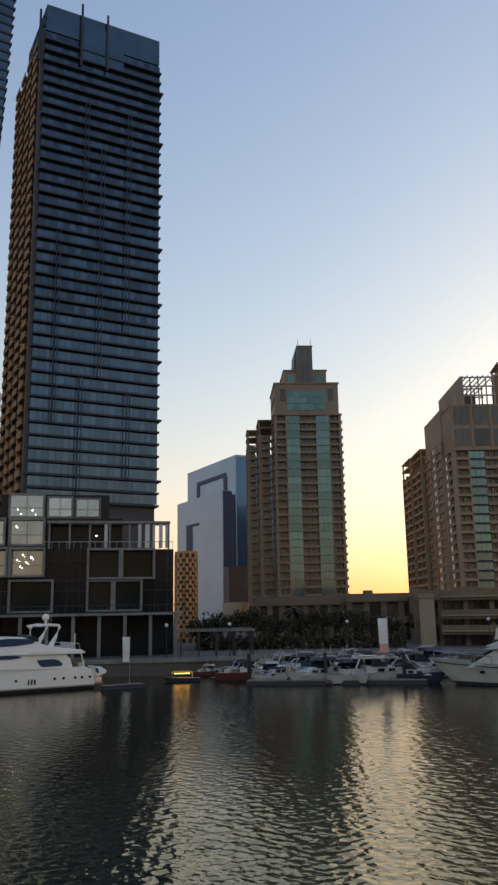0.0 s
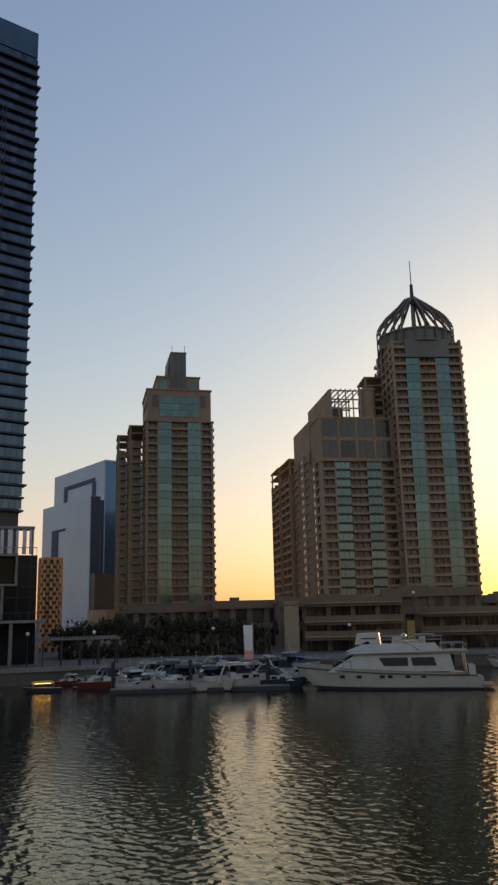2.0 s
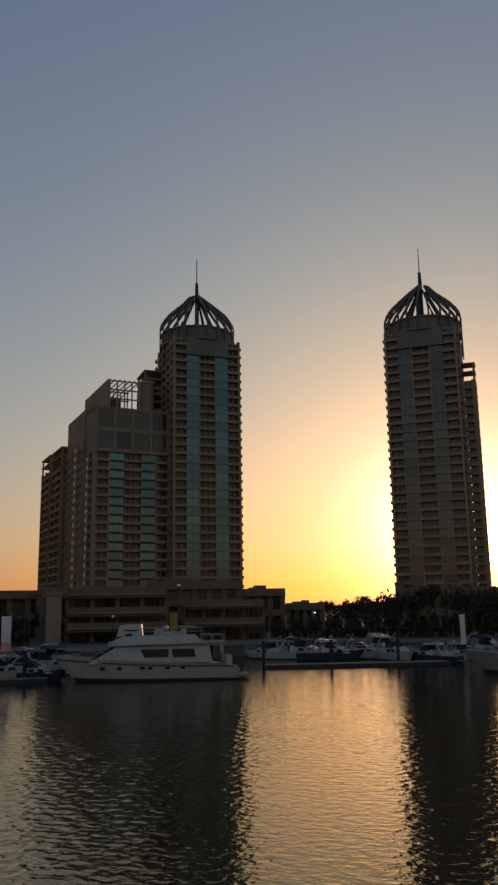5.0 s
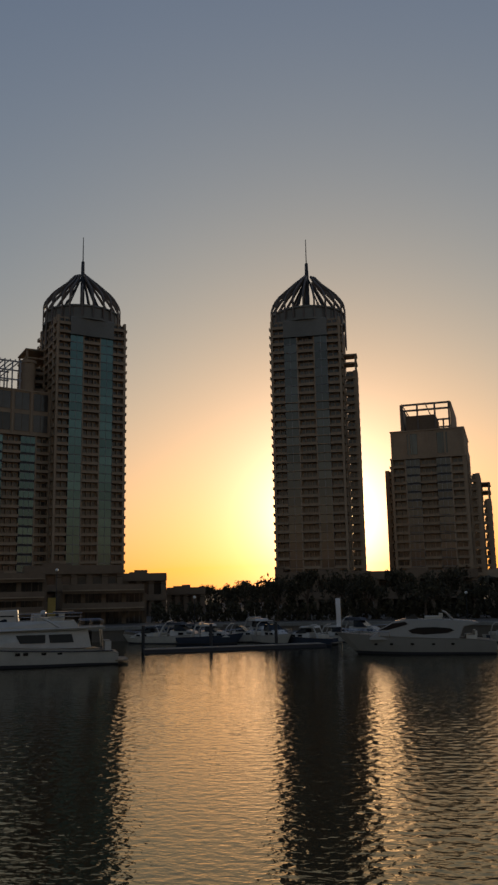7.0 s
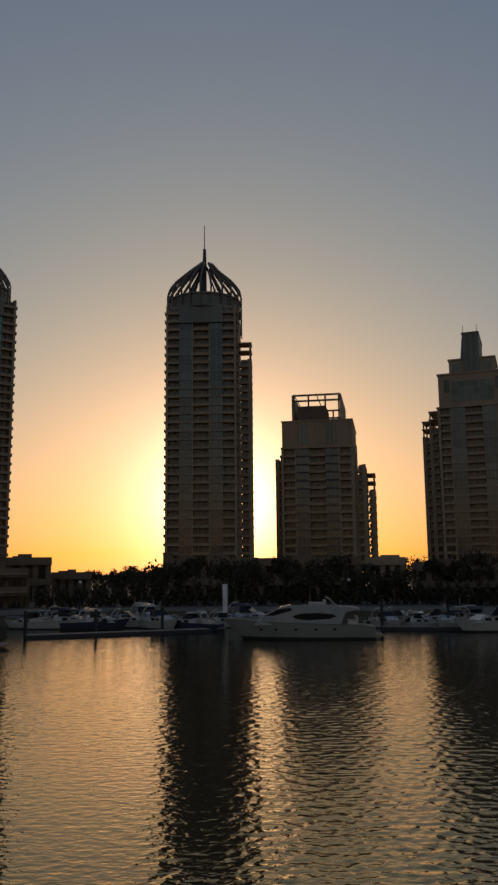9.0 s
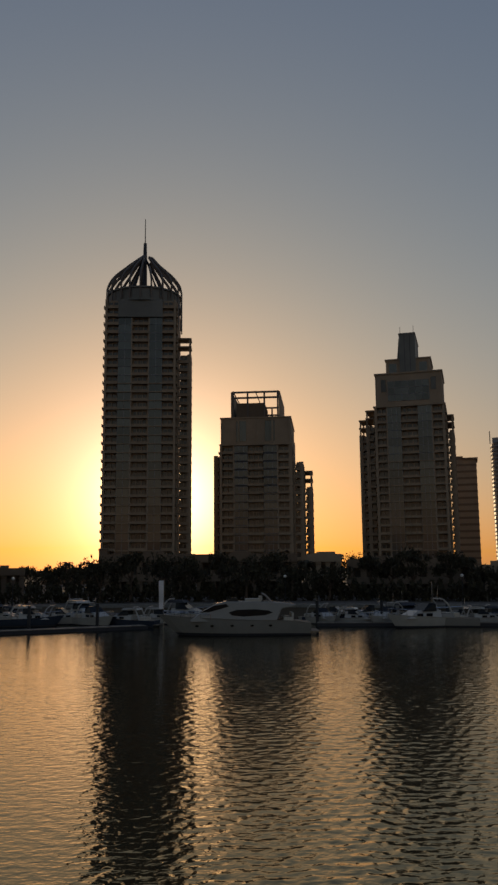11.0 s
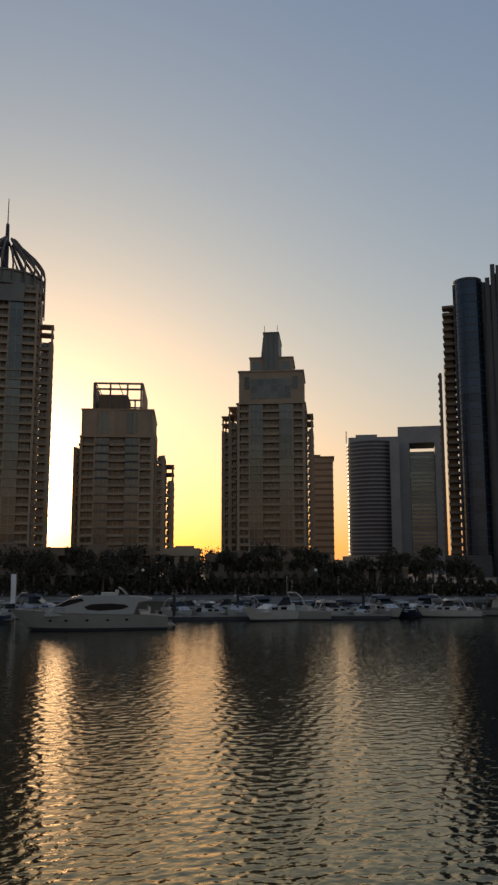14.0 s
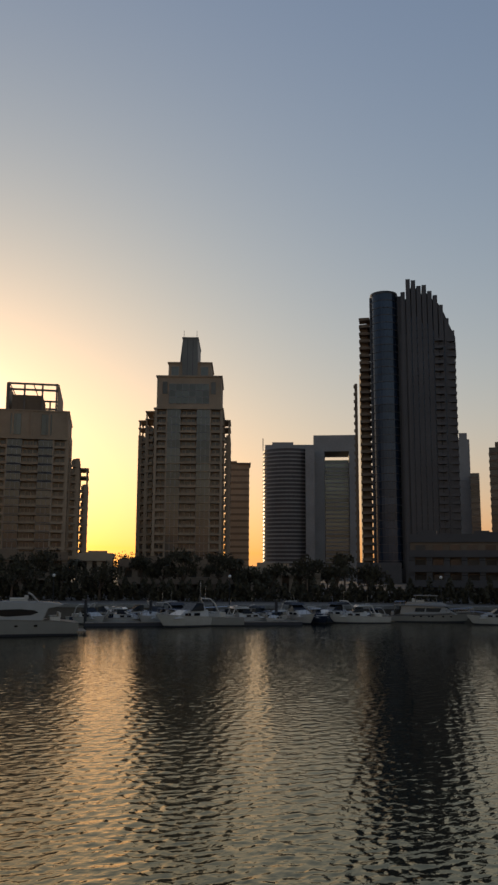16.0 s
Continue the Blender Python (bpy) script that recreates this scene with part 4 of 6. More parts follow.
def restaurant_pavilion():
    """The dark stepped pavilion of framed glass boxes at the foot of the glass tower."""
    x, y = polar(-10.7, 128)
    t = thing("pavilion", "dark stepped waterfront pavilion of framed glass boxes", "building", x, y, 2.0, 10.7)
    for row in ((-22, 12.6, 1.0, 20, 0, 16.4), (-22, 4.5, 3.0, 20, 16.41, 21.5), (-14.8, 2.4, 5, 20, 21.51, 25.6)):
        part("storey_block", boxes(row), PAVILION_WALL, t)
    for i in range(18):
        part("wall_mullion", boxes((-21.6 + i * 1.95, -21.52 + i * 1.95, 0.86, 0.99, 6.7, 16.3)), DARK_METAL, t)
    for z in (9.9, 11.5, 14.6):
        part("transom", boxes((-21.9, 12.5, 0.88, 0.98, z, z + 0.1)), DARK_METAL, t)
    part("deck", boxes((-24, 13.6, -4.5, 1.0, 6.1, 6.5)), BAY_FRAME, t)
    for i in range(10):
        part("column", boxes((-22 + i * 3.8, -21.5 + i * 3.8, -4.2, -3.7, 0, 6.1)), BAY_FRAME, t)
    part("deck_rail", boxes((-24, 13.6, -4.45, -4.35, 7.55, 7.65), *[(-24 + i * 1.25, -23.93 + i * 1.25, -4.44, -4.36, 6.6, 7.6) for i in range(31)]), DARK_METAL, t)
    # framed bays: x, z, width, height, depth
    for bx, bz, w, h, dd, mat in ((-12.6, 6.7, 6.7, 5.0, 2.0, CHARCOAL), (-1.0, 6.7, 4.1, 4.9, 2.2, CHARCOAL), (3.1, 6.7, 4.5, 4.9, 2.2, CHARCOAL), (-1.0, 11.6, 5.2, 4.8, 2.6, CHARCOAL),
                              (4.2, 11.6, 5.3, 4.8, 2.6, CHARCOAL), (-17.0, 12.0, 4.2, 4.6, 2.6, NAVY_GLASS), (-12.7, 12.0, 5.4, 4.6, 2.6, NAVY_GLASS),
                              (-16.8, 17.0, 3.2, 4.4, 1.6, NAVY_GLASS), (-13.2, 17.0, 5.6, 4.4, 1.2, NAVY_GLASS), (-13.6, 21.7, 5.7, 4.0, 0.6, NAVY_GLASS), (-7.6, 21.7, 4.2, 3.6, 0.4, NAVY_GLASS), (-3.2, 21.7, 4.2, 3.4, 0.2, NAVY_GLASS)):
        y0 = 1.0 if bz < 16.5 else (3.0 if bz < 21 else 5.0)
        bay = part("bay_frame", frame_bay(w, h, dd)(), BAY_FRAME, t)
        bay.matrix_basis = pose(bx, y0 - dd, bz)
        part("pane", boxes((0.35, w - 0.35, dd - 0.5, dd - 0.35, 0.3, h - 0.35)), PALE_GLASS if mat is NAVY_GLASS else DARK_GREEN_GLASS, bay)
        if mat is NAVY_GLASS:
            part("mullion", boxes((w / 2 - 0.06, w / 2 + 0.06, dd - 0.65, dd - 0.5, 0.3, h - 0.35), (0.35, w - 0.35, dd - 0.65, dd - 0.5, h * 0.4, h * 0.4 + 0.1)), GREY_METAL, bay)
    part("terrace_rail", boxes((-7.5, 12.4, -0.4, -0.3, 17.4, 17.5), *[(-7.5 + i * 1.1, -7.44 + i * 1.1, -0.4, -0.32, 16.4, 17.4) for i in range(19)]), GREY_METAL, t)
    part("terrace_roof", boxes((-7.2, 12.0, 0.2, 3.0, 20.4, 20.8), *[(-7.0 + i * 3.1, -6.7 + i * 3.1, 0.4, 0.7, 16.4, 20.4) for i in range(7)]), BAY_FRAME, t)
    for k, (bx, cw) in enumerate(((6.9, 0.5), (8.0, 0.7), (9.2, 0.4), (10.2, 0.6), (11.2, 0.4), (1.6, 0.5))):
        cb = bmesh.new()
        n = 9
        a = [[cb.verts.new((bx + cw * i / (n - 1), 0.3 + 0.1 * math.sin(i * 2.2 + k) + q, z)) for i in range(n)] for z in (16.5, 20.3) for q in (0.0, 0.05)]
        for p, q in ((a[0], a[2]), (a[3], a[1])):
            for i in range(n - 1):
                cb.faces.new((p[i], p[i + 1], q[i + 1], q[i]))
        part("curtain", cb, BANNER, t, "pale gathered terrace curtain")
    for i, (bx, bz) in enumerate(((-11.4, 14.6), (-10.6, 15.4), (-10.0, 14.2), (-9.3, 15.0), (-10.9, 13.6), (-12.0, 20.0), (-9.6, 22.6), (0.4, 18.6), (-11.9, 22.7))):
        bm = bmesh.new()
        bmesh.ops.create_icosphere(bm, subdivisions=1, radius=0.08)
        ob = part("lamp", bm, WARM_LAMP, t)
        ob.matrix_basis = pose(bx, -1.3 if bz < 16 else 1.6, bz)


restaurant_pavilion()


def podium(label, az, d, turn, w, dep, h, cols, arches=False, mat=STONE, storeys=2):
    """A terraced podium: storeys of deep openings between pillars, with parapet bands."""
    x, y = polar(az, d)
    t = thing("podium_building", label, "building", x, y, 2.0, -(az + turn), group="waterfront podiums")
    fh = h / storeys
    part("core", boxes((-w / 2 + 0.3, w / 2 - 0.3, 2.2, dep, 0, h)), STONE_DARK, t)
    bw = w / cols
    for s in range(storeys):
        z = s * fh
        yy = s * 0.8
        part("band", boxes((-w / 2, w / 2, yy - 0.5, yy + 2.2, z + fh - 0.9, z + fh + 0.5)), mat, t)
        def pillar():
            bm = bmesh.new()
            profile(bm, ((-0.15, 0), (1.8, 0), (1.8, fh - 0.9), (-0.15, fh - 0.9), (-0.15, fh - 1.5), (0, fh - 1.6), (0, 0.5), (-0.15, 0.4)), -0.6, 0.6)
            return bm
        pm = shared(("pillar", round(fh, 2), mat.name), pillar, mat)
        for i in range(cols + 1):
            piece("pillar", pm, t, -w / 2 + 0.7 + (w - 1.4) * i / cols, yy, z)
        wm = window_mesh(bw - 1.6, fh - 1.8, WINDOW, STONE_DARK)
        for i in range(cols):
            piece("window", wm, t, -w / 2 + 0.7 + (w - 1.4) * (i + 0.5) / cols - (bw - 1.6) / 2, yy + 1.9 if s == 0 else 2.05, z + 0.4)
    r = random.Random(int(az * 100))
    for k in range(max(2, int(w / 7))):
        bw2, bx, bh = r.uniform(2.0, 4.5), r.uniform(-w / 2 + 1, w / 2 - 5), r.uniform(0.3, 0.9)
        part("roof_hut", boxes((bx, bx + bw2, 5 + k % 3, 9 + k % 3, h + 0.9, h + 0.9 + bh)), mat, t)
    part("roof_parapet", boxes((-w / 2, w / 2, storeys * 0.8, dep, h, h + 0.9)), mat, t)
    return t


podium("brown stone podium with square openings below the stepped tower", 4.6, 185, 0, 26, 40, 8.6, 9, mat=STONE_DARK)
podium("long low stone terrace building between the towers", 10.2, 178, -4, 20, 30, 9.0, 5, mat=STONE_DARK)
podium("terraced stone podium with deep shaded bands", 15.6, 160, -8, 22, 40, 8.8, 4, storeys=2, mat=STONE_DARK)
podium("terraced stone podium with square openings below the domed tower", 22.2, 168, -4, 20, 30, 10.4, 6, storeys=3, mat=STONE_DARK)
podium("stepped brown wing beside the domed tower", 26.6, 190, 0, 13, 25, 9.0, 4, mat=STONE_DARK)
podium("low flat-roofed stone building by the trees", 29.9, 210, 0, 10, 20, 5.6, 4, mat=STONE_DARK, storeys=1)
podium("stone podium below the sunlit domed tower", 39.8, 180, 0, 20, 30, 8.4, 8, mat=STONE_DARK)
podium("stone podium with a set-back roof", 46.6, 175, 3, 22, 30, 8.2, 7, mat=STONE_DARK)
podium("low stone pavilion between the towers", 52.0, 185, 3, 8, 20, 8.2, 3)
podium("stone podium with small openings below the stepped tower", 58.0, 170, 3, 26, 30, 6.8, 9, mat=STONE_DARK)
podium("low arcaded building by the palms", 65.0, 165, 0, 17, 24, 5.4, 6, storeys=1)
podium("dark terraced car park podium beside the black tower", 79.0, 172, 0, 30, 40, 12.4, 8, mat=CHARCOAL, storeys=4)


def plain_block(name, label, az, d, w, dep, h, mat):
    x, y = polar(az, d)
    t = thing(name, label, "building", x, y, 2.0, -az)
    part("wall", boxes((-w / 2, w / 2, 0, dep, 0, h)), mat, t)
    part("roof", boxes((-w / 2 - 0.4, w / 2 + 0.4, -0.4, dep + 0.4, h, h + 0.6)), mat, t)
    part("roof_hut", boxes((-w * 0.2, w * 0.1, 3, dep - 3, h + 0.6, h + 2.6)), mat, t)


plain_block("low_building", "low stone building on the far street", 34.6, 330, 26, 20, 4.2, STONE_DARK)
plain_block("low_building", "flat brown building behind the quay", 43.4, 320, 16, 20, 9.0, STONE_DARK)


def stepped_annexe(label, az, d, steps):
    """Low blocks stepping up to a tower's foot: from, to and height of each."""
    x, y = polar(az, d)
    t = thing("stepped_annexe", label, "building", x, y, 2.0, -az)
    for x0, x1, h in steps:
        block = part("block", boxes((x0, x1, 0, 14, 0, h)), STONE_DARK, t)
        part("coping", boxes((x0 - 0.15, x1 + 0.15, -0.2, 14.2, h, h + 0.35)), STONE_DARK, block)
        for i in range(int(h / 3.2)):
            part("window", boxes((x0 + 0.5, x1 - 0.5, -0.06, 0.1, 1.2 + i * 3.2, 2.6 + i * 3.2)), WINDOW, block)


stepped_annexe("brown stone blocks stepping up to the sunlit domed tower", 36.2, 274, ((-3.2, 0.0, 7.6), (0.0, 2.9, 12.4)))


def far_bank(az, d, w, h):
    """Plain banded blocks, unseen, added to close the near bank and hold back sky light."""
    x, y = polar(az, d)
    bm = bmesh.new()
    n = int(h / 3.4)
    for i in range(n):
        box(bm, -w / 2, w / 2, -w / 2, w / 2, i * 3.4, i * 3.4 + 1.4)
        box(bm, -w / 2 + 0.5, w / 2 - 0.5, -w / 2 + 0.5, w / 2 - 0.5, i * 3.4 + 1.4, (i + 1) * 3.4, 1)
    ob = new("backdrop", finish(bm, "backdrop", (GREY_TOWER, WINDOW)))
    ob.matrix_basis = pose(x, y, 2.0, 0, 0, -az)
    tagged(ob, "plain banded backdrop block, added unseen to close the near bank", "backdrop", kind="structure")


_r = random.Random(21)
for k in range(11):
    far_bank(118 + k * 20, _r.uniform(120, 170), _r.uniform(28, 40), _r.uniform(12, 34))


def street_lamp(az, d, h):
    x, y = polar(az, d)
    t = thing("street_lamp", "slim dark lamp post with a white globe on the quay", "lamp", x, y, 2.0, group="quay lamps")
    bm = bmesh.new()
    tube(bm, ((0, 0, 0), (0, 0, 0.6), (0, 0, h)), (0.14, 0.07, 0.05), 6)
    part("pole", bm, DARK_METAL, t)
    bm = bmesh.new()
    bmesh.ops.create_uvsphere(bm, u_segments=10, v_segments=7, radius=0.26, matrix=Matrix.Translation((0, 0, h + 0.2)))
    part("globe", bm, GLOBE, t)


for az in (-5.6, -1.2, 7.0, 16.5, 30.5, 49.3, 61.5, 76.2):
    street_lamp(az, shore(az) + 4, 4.4)


street_lamp(21.0, 140, 9.4)


def sign_panel(az, d, z0, z1, w):
    x, y = polar(az, d)
    t = thing("sign_panel", "tall narrow yellow sign panel by the terraces", "sign", x, y, 2.0, -az)
    part("board", boxes((-w / 2, w / 2, -0.12, 0.12, z0 - 2.0, z1 - 2.0)), OCHRE, t)
    for px in (-w / 2 + 0.1, w / 2 - 0.1):
        part("post", boxes((px - 0.08, px + 0.08, 0.13, 0.29, 0, z1 - 2.2)), DARK_METAL, t)


sign_panel(20.7, 141, 3.8, 7.0, 1.3)


def quay_pergola(az, turn):
    """An open steel shade structure on the promenade."""
    x, y = polar(az, 119)
    t = thing("shade_pergola", "dark open shade structure with a slatted roof on the quay", "pergola", x, y, 2.0, -(az + turn))
    for k in range(5):
        for yy in (0, 4):
            part("post", boxes((k * 2.6 - 0.1, k * 2.6 + 0.1, yy - 0.1, yy + 0.1, 0, 3.6)), DARK_METAL, t)
    for yy in (0, 4):
        part("beam", boxes((-0.4, 10.8, yy - 0.12, yy + 0.12, 3.6, 3.9)), CONCRETE, t)
    for k in range(22):
        part("slat", boxes((-0.3 + k * 0.5, -0.18 + k * 0.5, -0.5, 4.5, 3.9, 4.05)), CONCRETE, t)


quay_pergola(-4.6, 0)


def terrace(label, az0, az1, d, levels):
    """Curved open terraces: thin pale slab edges over deep dark bays, few columns."""
    x, y = polar((az0 + az1) / 2, d)
    t = thing("terrace_building", label, "building", x, y, 2.0)
    n = 16

    def ring(r0, r1, z0, z1):
        bm = bmesh.new()
        rows = []
        for i in range(n + 1):
            az = az0 + (az1 - az0) * i / n
            bow = 2.5 * (2 * i / n - 1) ** 2
            col = []
            for rr, zz in ((r0, z0), (r1, z0), (r1, z1), (r0, z1)):
                px, py = polar(az, rr + bow)
                col.append(bm.verts.new((px - x, py - y, zz)))
            rows.append(col)
        for a, b in zip(rows, rows[1:]):
            for j in range(4):
                bm.faces.new((a[j], a[(j + 1) % 4], b[(j + 1) % 4], b[j]))
        bm.faces.new(rows[0][::-1]), bm.faces.new(rows[-1])
        return bm

    for k, z in enumerate(levels):
        part("slab", ring(d + k * 0.9, d + 12, z, z + 0.2), STONE, t)
        # soffit in a darker brown than the slab above it
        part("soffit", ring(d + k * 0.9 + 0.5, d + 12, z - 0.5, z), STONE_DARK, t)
        part("glass_rail", ring(d + k * 0.9 + 0.4, d + k * 0.9 + 0.46, z + 0.2, z + 1.1), STONE_DARK, t)
    part("roof_parapet", ring(d + len(levels) * 0.9, d + 12, levels[-1] + 0.2, levels[-1] + 1.1), STONE_DARK, t)
    for i in range(0, n + 1, 4):
        az = az0 + (az1 - az0) * i / n
        px, py = polar(az, d + 3.6 + 2.5 * (2 * i / n - 1) ** 2)
        ob = part("column", boxes((-0.4, 0.4, -0.4, 0.4, 0, levels[-1] - 0.5)), STONE_DARK, t)
        ob.matrix_basis = pose(px - x, py - y, 0, 0, 0, -az)
    for i in range(n):
        az = az0 + (az1 - az0) * (i + 0.5) / n
        px, py = polar(az, d + 6.5)
        w = 2 * math.tan(radians((az1 - az0) / n / 2)) * (d + 7)
        ob = part("shopfront", boxes((-w / 2 + 0.05, w / 2 - 0.05, 0, 0.3, 0, levels[-1])), WINDOW, t)
        ob.matrix_basis = pose(px - x, py - y, 0, 0, 0, -az)


terrace("curved stone terraces with thin pale slab edges", 13.4, 20.2, 143, (2.4, 5.0, 8.2))
terrace("low curved shopping terrace beside the pontoons", 21.4, 27.0, 148, (2.8, 6.0))


def stone_pier(label, az, d, w, h):
    x, y = polar(az, d)
    t = thing("stone_pier", label, "wall", x, y, 2.0, -az)
    bm = bmesh.new()
    profile(bm, ((-0.2, 0), (1.6, 0), (1.6, h), (-0.3, h), (-0.3, h - 0.4), (0, h - 0.5), (0, 0.6), (-0.2, 0.5)), -w / 2, w / 2)
    part("shaft", bm, STONE, t)
    part("capping", boxes((-w / 2 - 0.2, w / 2 + 0.2, -0.45, 1.8, h, h + 0.25)), PARAPET, t)


stone_pier("tall pale stone pier at the end of the terraces", 12.5, 146, 2.6, 8.6)

# ---- trees ----
def tree(x, y, height, spread, seed, label="dusty green shade tree on the waterfront"):
    rng = random.Random(seed)
    t = thing("tree", label, "tree", x, y, 2.0, group="waterfront trees")
    bm = bmesh.new()
    tube(bm, ((0, 0, -0.1), (0.1, 0.05, height * 0.3), (0.05, -0.1, height * 0.55)), (0.28, 0.2, 0.12), 7)
    tips = []
    for k in range(7):
        a = 2 * math.pi * k / 7 + rng.uniform(-0.4, 0.4)
        r = spread * rng.uniform(0.35, 0.75)
        tip = (r * math.cos(a), r * math.sin(a), height * rng.uniform(0.55, 0.9))
        tube(bm, ((0.05, 0, height * rng.uniform(0.28, 0.5)), (tip[0] * 0.5, tip[1] * 0.5, tip[2] * 0.8), tip), (0.13, 0.09, 0.04), 5)
        tips.append(tip)
    part("trunk", bm, BARK, t)
    bm = bmesh.new()
    tips.append((0, 0, height * 0.85))
    for tip in tips:
        cr = spread * rng.uniform(0.32, 0.5)
        for q in range(110):
            v = Vector((rng.gauss(0, 1), rng.gauss(0, 1), rng.gauss(0, 0.75)))
            v = v.normalized() * cr * rng.uniform(0.35, 1.0) if v.length > 0 else v
            p = Vector(tip) + v
            p.z = max(p.z, height * 0.28)
            s = rng.uniform(0.22, 0.5)
            m = Matrix.Translation(p) @ Euler((rng.uniform(0, 6.3), rng.uniform(0, 6.3), rng.uniform(0, 6.3))).to_matrix().to_4x4()
            vs = [bm.verts.new(m @ Vector(c)) for c in ((-s, 0, 0), (0, -s * 0.45, 0.05), (s, 0, 0), (0, s * 0.45, 0.05))]
            bm.faces.new(vs)
    part("crown", bm, LEAF, t)


def palm(x, y, height, seed):
    rng = random.Random(seed)
    t = thing("palm_tree", "date palm with drooping dusty fronds on the quay", "palm", x, y, 2.0, group="quay palms")
    bm = bmesh.new()
    lean = rng.uniform(-0.3, 0.3)
    tube(bm, ((0, 0, -0.1), (lean * 0.3, 0, height * 0.5), (lean, 0, height)), (0.26, 0.2, 0.22), 7)
    part("trunk", bm, BARK, t)
    bm = bmesh.new()
    for k in range(26):
        a = rng.uniform(0, 2 * math.pi)
        rise = rng.uniform(-0.3, 1.1)
        L = rng.uniform(2.2, 3.2)
        prev = None
        for i in range(7):
            u = i / 6
            r = L * u * (1 - 0.15 * u)
            z = height + rise * L * u * 0.8 - 1.5 * u * u * L * 0.55
            w = 0.32 * math.sin(math.pi * min(u + 0.12, 1)) + 0.03
            c = Vector((lean + r * math.cos(a), r * math.sin(a), z))
            sd = Vector((-math.sin(a), math.cos(a), -0.5)) * w
            s2 = Vector((math.sin(a), -math.cos(a), -0.5)) * w
            row = [bm.verts.new(c + sd), bm.verts.new(c), bm.verts.new(c + s2)]
            if prev:
                bm.faces.new((prev[0], prev[1], row[1], row[0]))
                bm.faces.new((prev[1], prev[2], row[2], row[1]))
            prev = row
    part("fronds", bm, LEAF, t)


rng = random.Random(11)
for az, d, h, s in ((-1.8, 150, 6.0, 4.5), (0.2, 148, 6.5, 4.5), (1.6, 160, 5.0, 4.0), (-3.0, 152, 4.5, 3.5), (29.6, 250, 6.2, 4.2), (31.6, 262, 7.0, 4.6), (32.8, 270, 7.6, 4.2), (34.2, 255, 7.8, 5.0), (33.4, 240, 6.0, 4.2),
                    (35.2, 262, 6.4, 4.0), (44.0, 190, 7.5, 4.5), (49.8, 185, 7.0, 5.0), (52.0, 190, 7.4, 5.0), (54.2, 200, 8.6, 5.5), (56.6, 190, 7.0, 5.0), (58.8, 180, 7.8, 5.5),
                    (60.6, 190, 7.0, 5.0), (64.8, 210, 6.4, 4.5), (66.8, 190, 6.0, 4.5), (68.4, 185, 6.5, 4.5), (36.8, 200, 6.0, 4.6), (42.2, 200, 6.4, 5.0), (12.0, 170, 5.5, 4.0), (8.0, 180, 5.0, 4.5)):
    x, y = polar(az, d)
    tree(x, y, h, s, int(az * 10) + 500)
rt = random.Random(77)
for k in range(34):
    az = 3.5 + k * 2.05 + rt.uniform(-0.7, 0.7)
    d = rt.uniform(147, 158)
    if 10.5 < az < 35:
        continue
    tree(*polar(az, d), rt.uniform(4.6, 7.2) if az < 35 else rt.uniform(5.4, 9.4 if not 49 < az < 54 else 6.0), rt.uniform(3.2, 5.0), 900 + k)
for az, d, h in ((3.2, 150, 6.5), (6.8, 152, 5.8), (12.8, 160, 6.0), (34.0, 235, 7.6), (50.8, 165, 7.0), (55.4, 160, 7.5), (62.0, 160, 7.4), (67.4, 158, 7.0), (69.6, 165, 6.2)):
    x, y = polar(az, d)
    palm(x, y, h, int(az * 7))


def hedge(label, az0, az1, d, h, seed, depth=2.5):
    """A clipped but ragged row of shrubs along the promenade."""
    rng = random.Random(seed)
    bm = bmesh.new()
    for q in range(int((az1 - az0) * 260)):
        az = rng.uniform(az0, az1)
        lump = 0.65 + 0.35 * math.sin(az * 7.1) * math.sin(az * 2.3 + seed)
        p = Vector((*polar(az, d + rng.uniform(-depth, depth)), 2.0 + h * lump * rng.random() ** 0.7))
        s = rng.uniform(0.25, 0.6)
        m = Matrix.Translation(p) @ Euler((rng.uniform(0, 6.3), rng.uniform(0, 6.3), rng.uniform(0, 6.3))).to_matrix().to_4x4()
        bm.faces.new([bm.verts.new(m @ Vector(c)) for c in ((-s, 0, 0), (0, -s * 0.5, 0.05), (s, 0, 0), (0, s * 0.5, 0.05))])
    tagged(new("hedge", finish(bm, "hedge", LEAF)), label, "hedge", kind="stuff")


hedge("ragged dark green shrubs along the promenade", -3.5, 11.0, 142, 3.6, 1)
hedge("ragged dark green shrubs below the terraces", 27.5, 36.0, 152, 4.4, 2)
hedge("tall dark shrubs round the low street buildings", 27.8, 36.6, 232, 6.4, 5, 4.0)
hedge("ragged dark green shrubs below the terraces", 36.0, 56.0, 150, 4.6, 3)
hedge("ragged dark green shrubs behind the berths", 56.0, 82.0, 146, 4.4, 4)

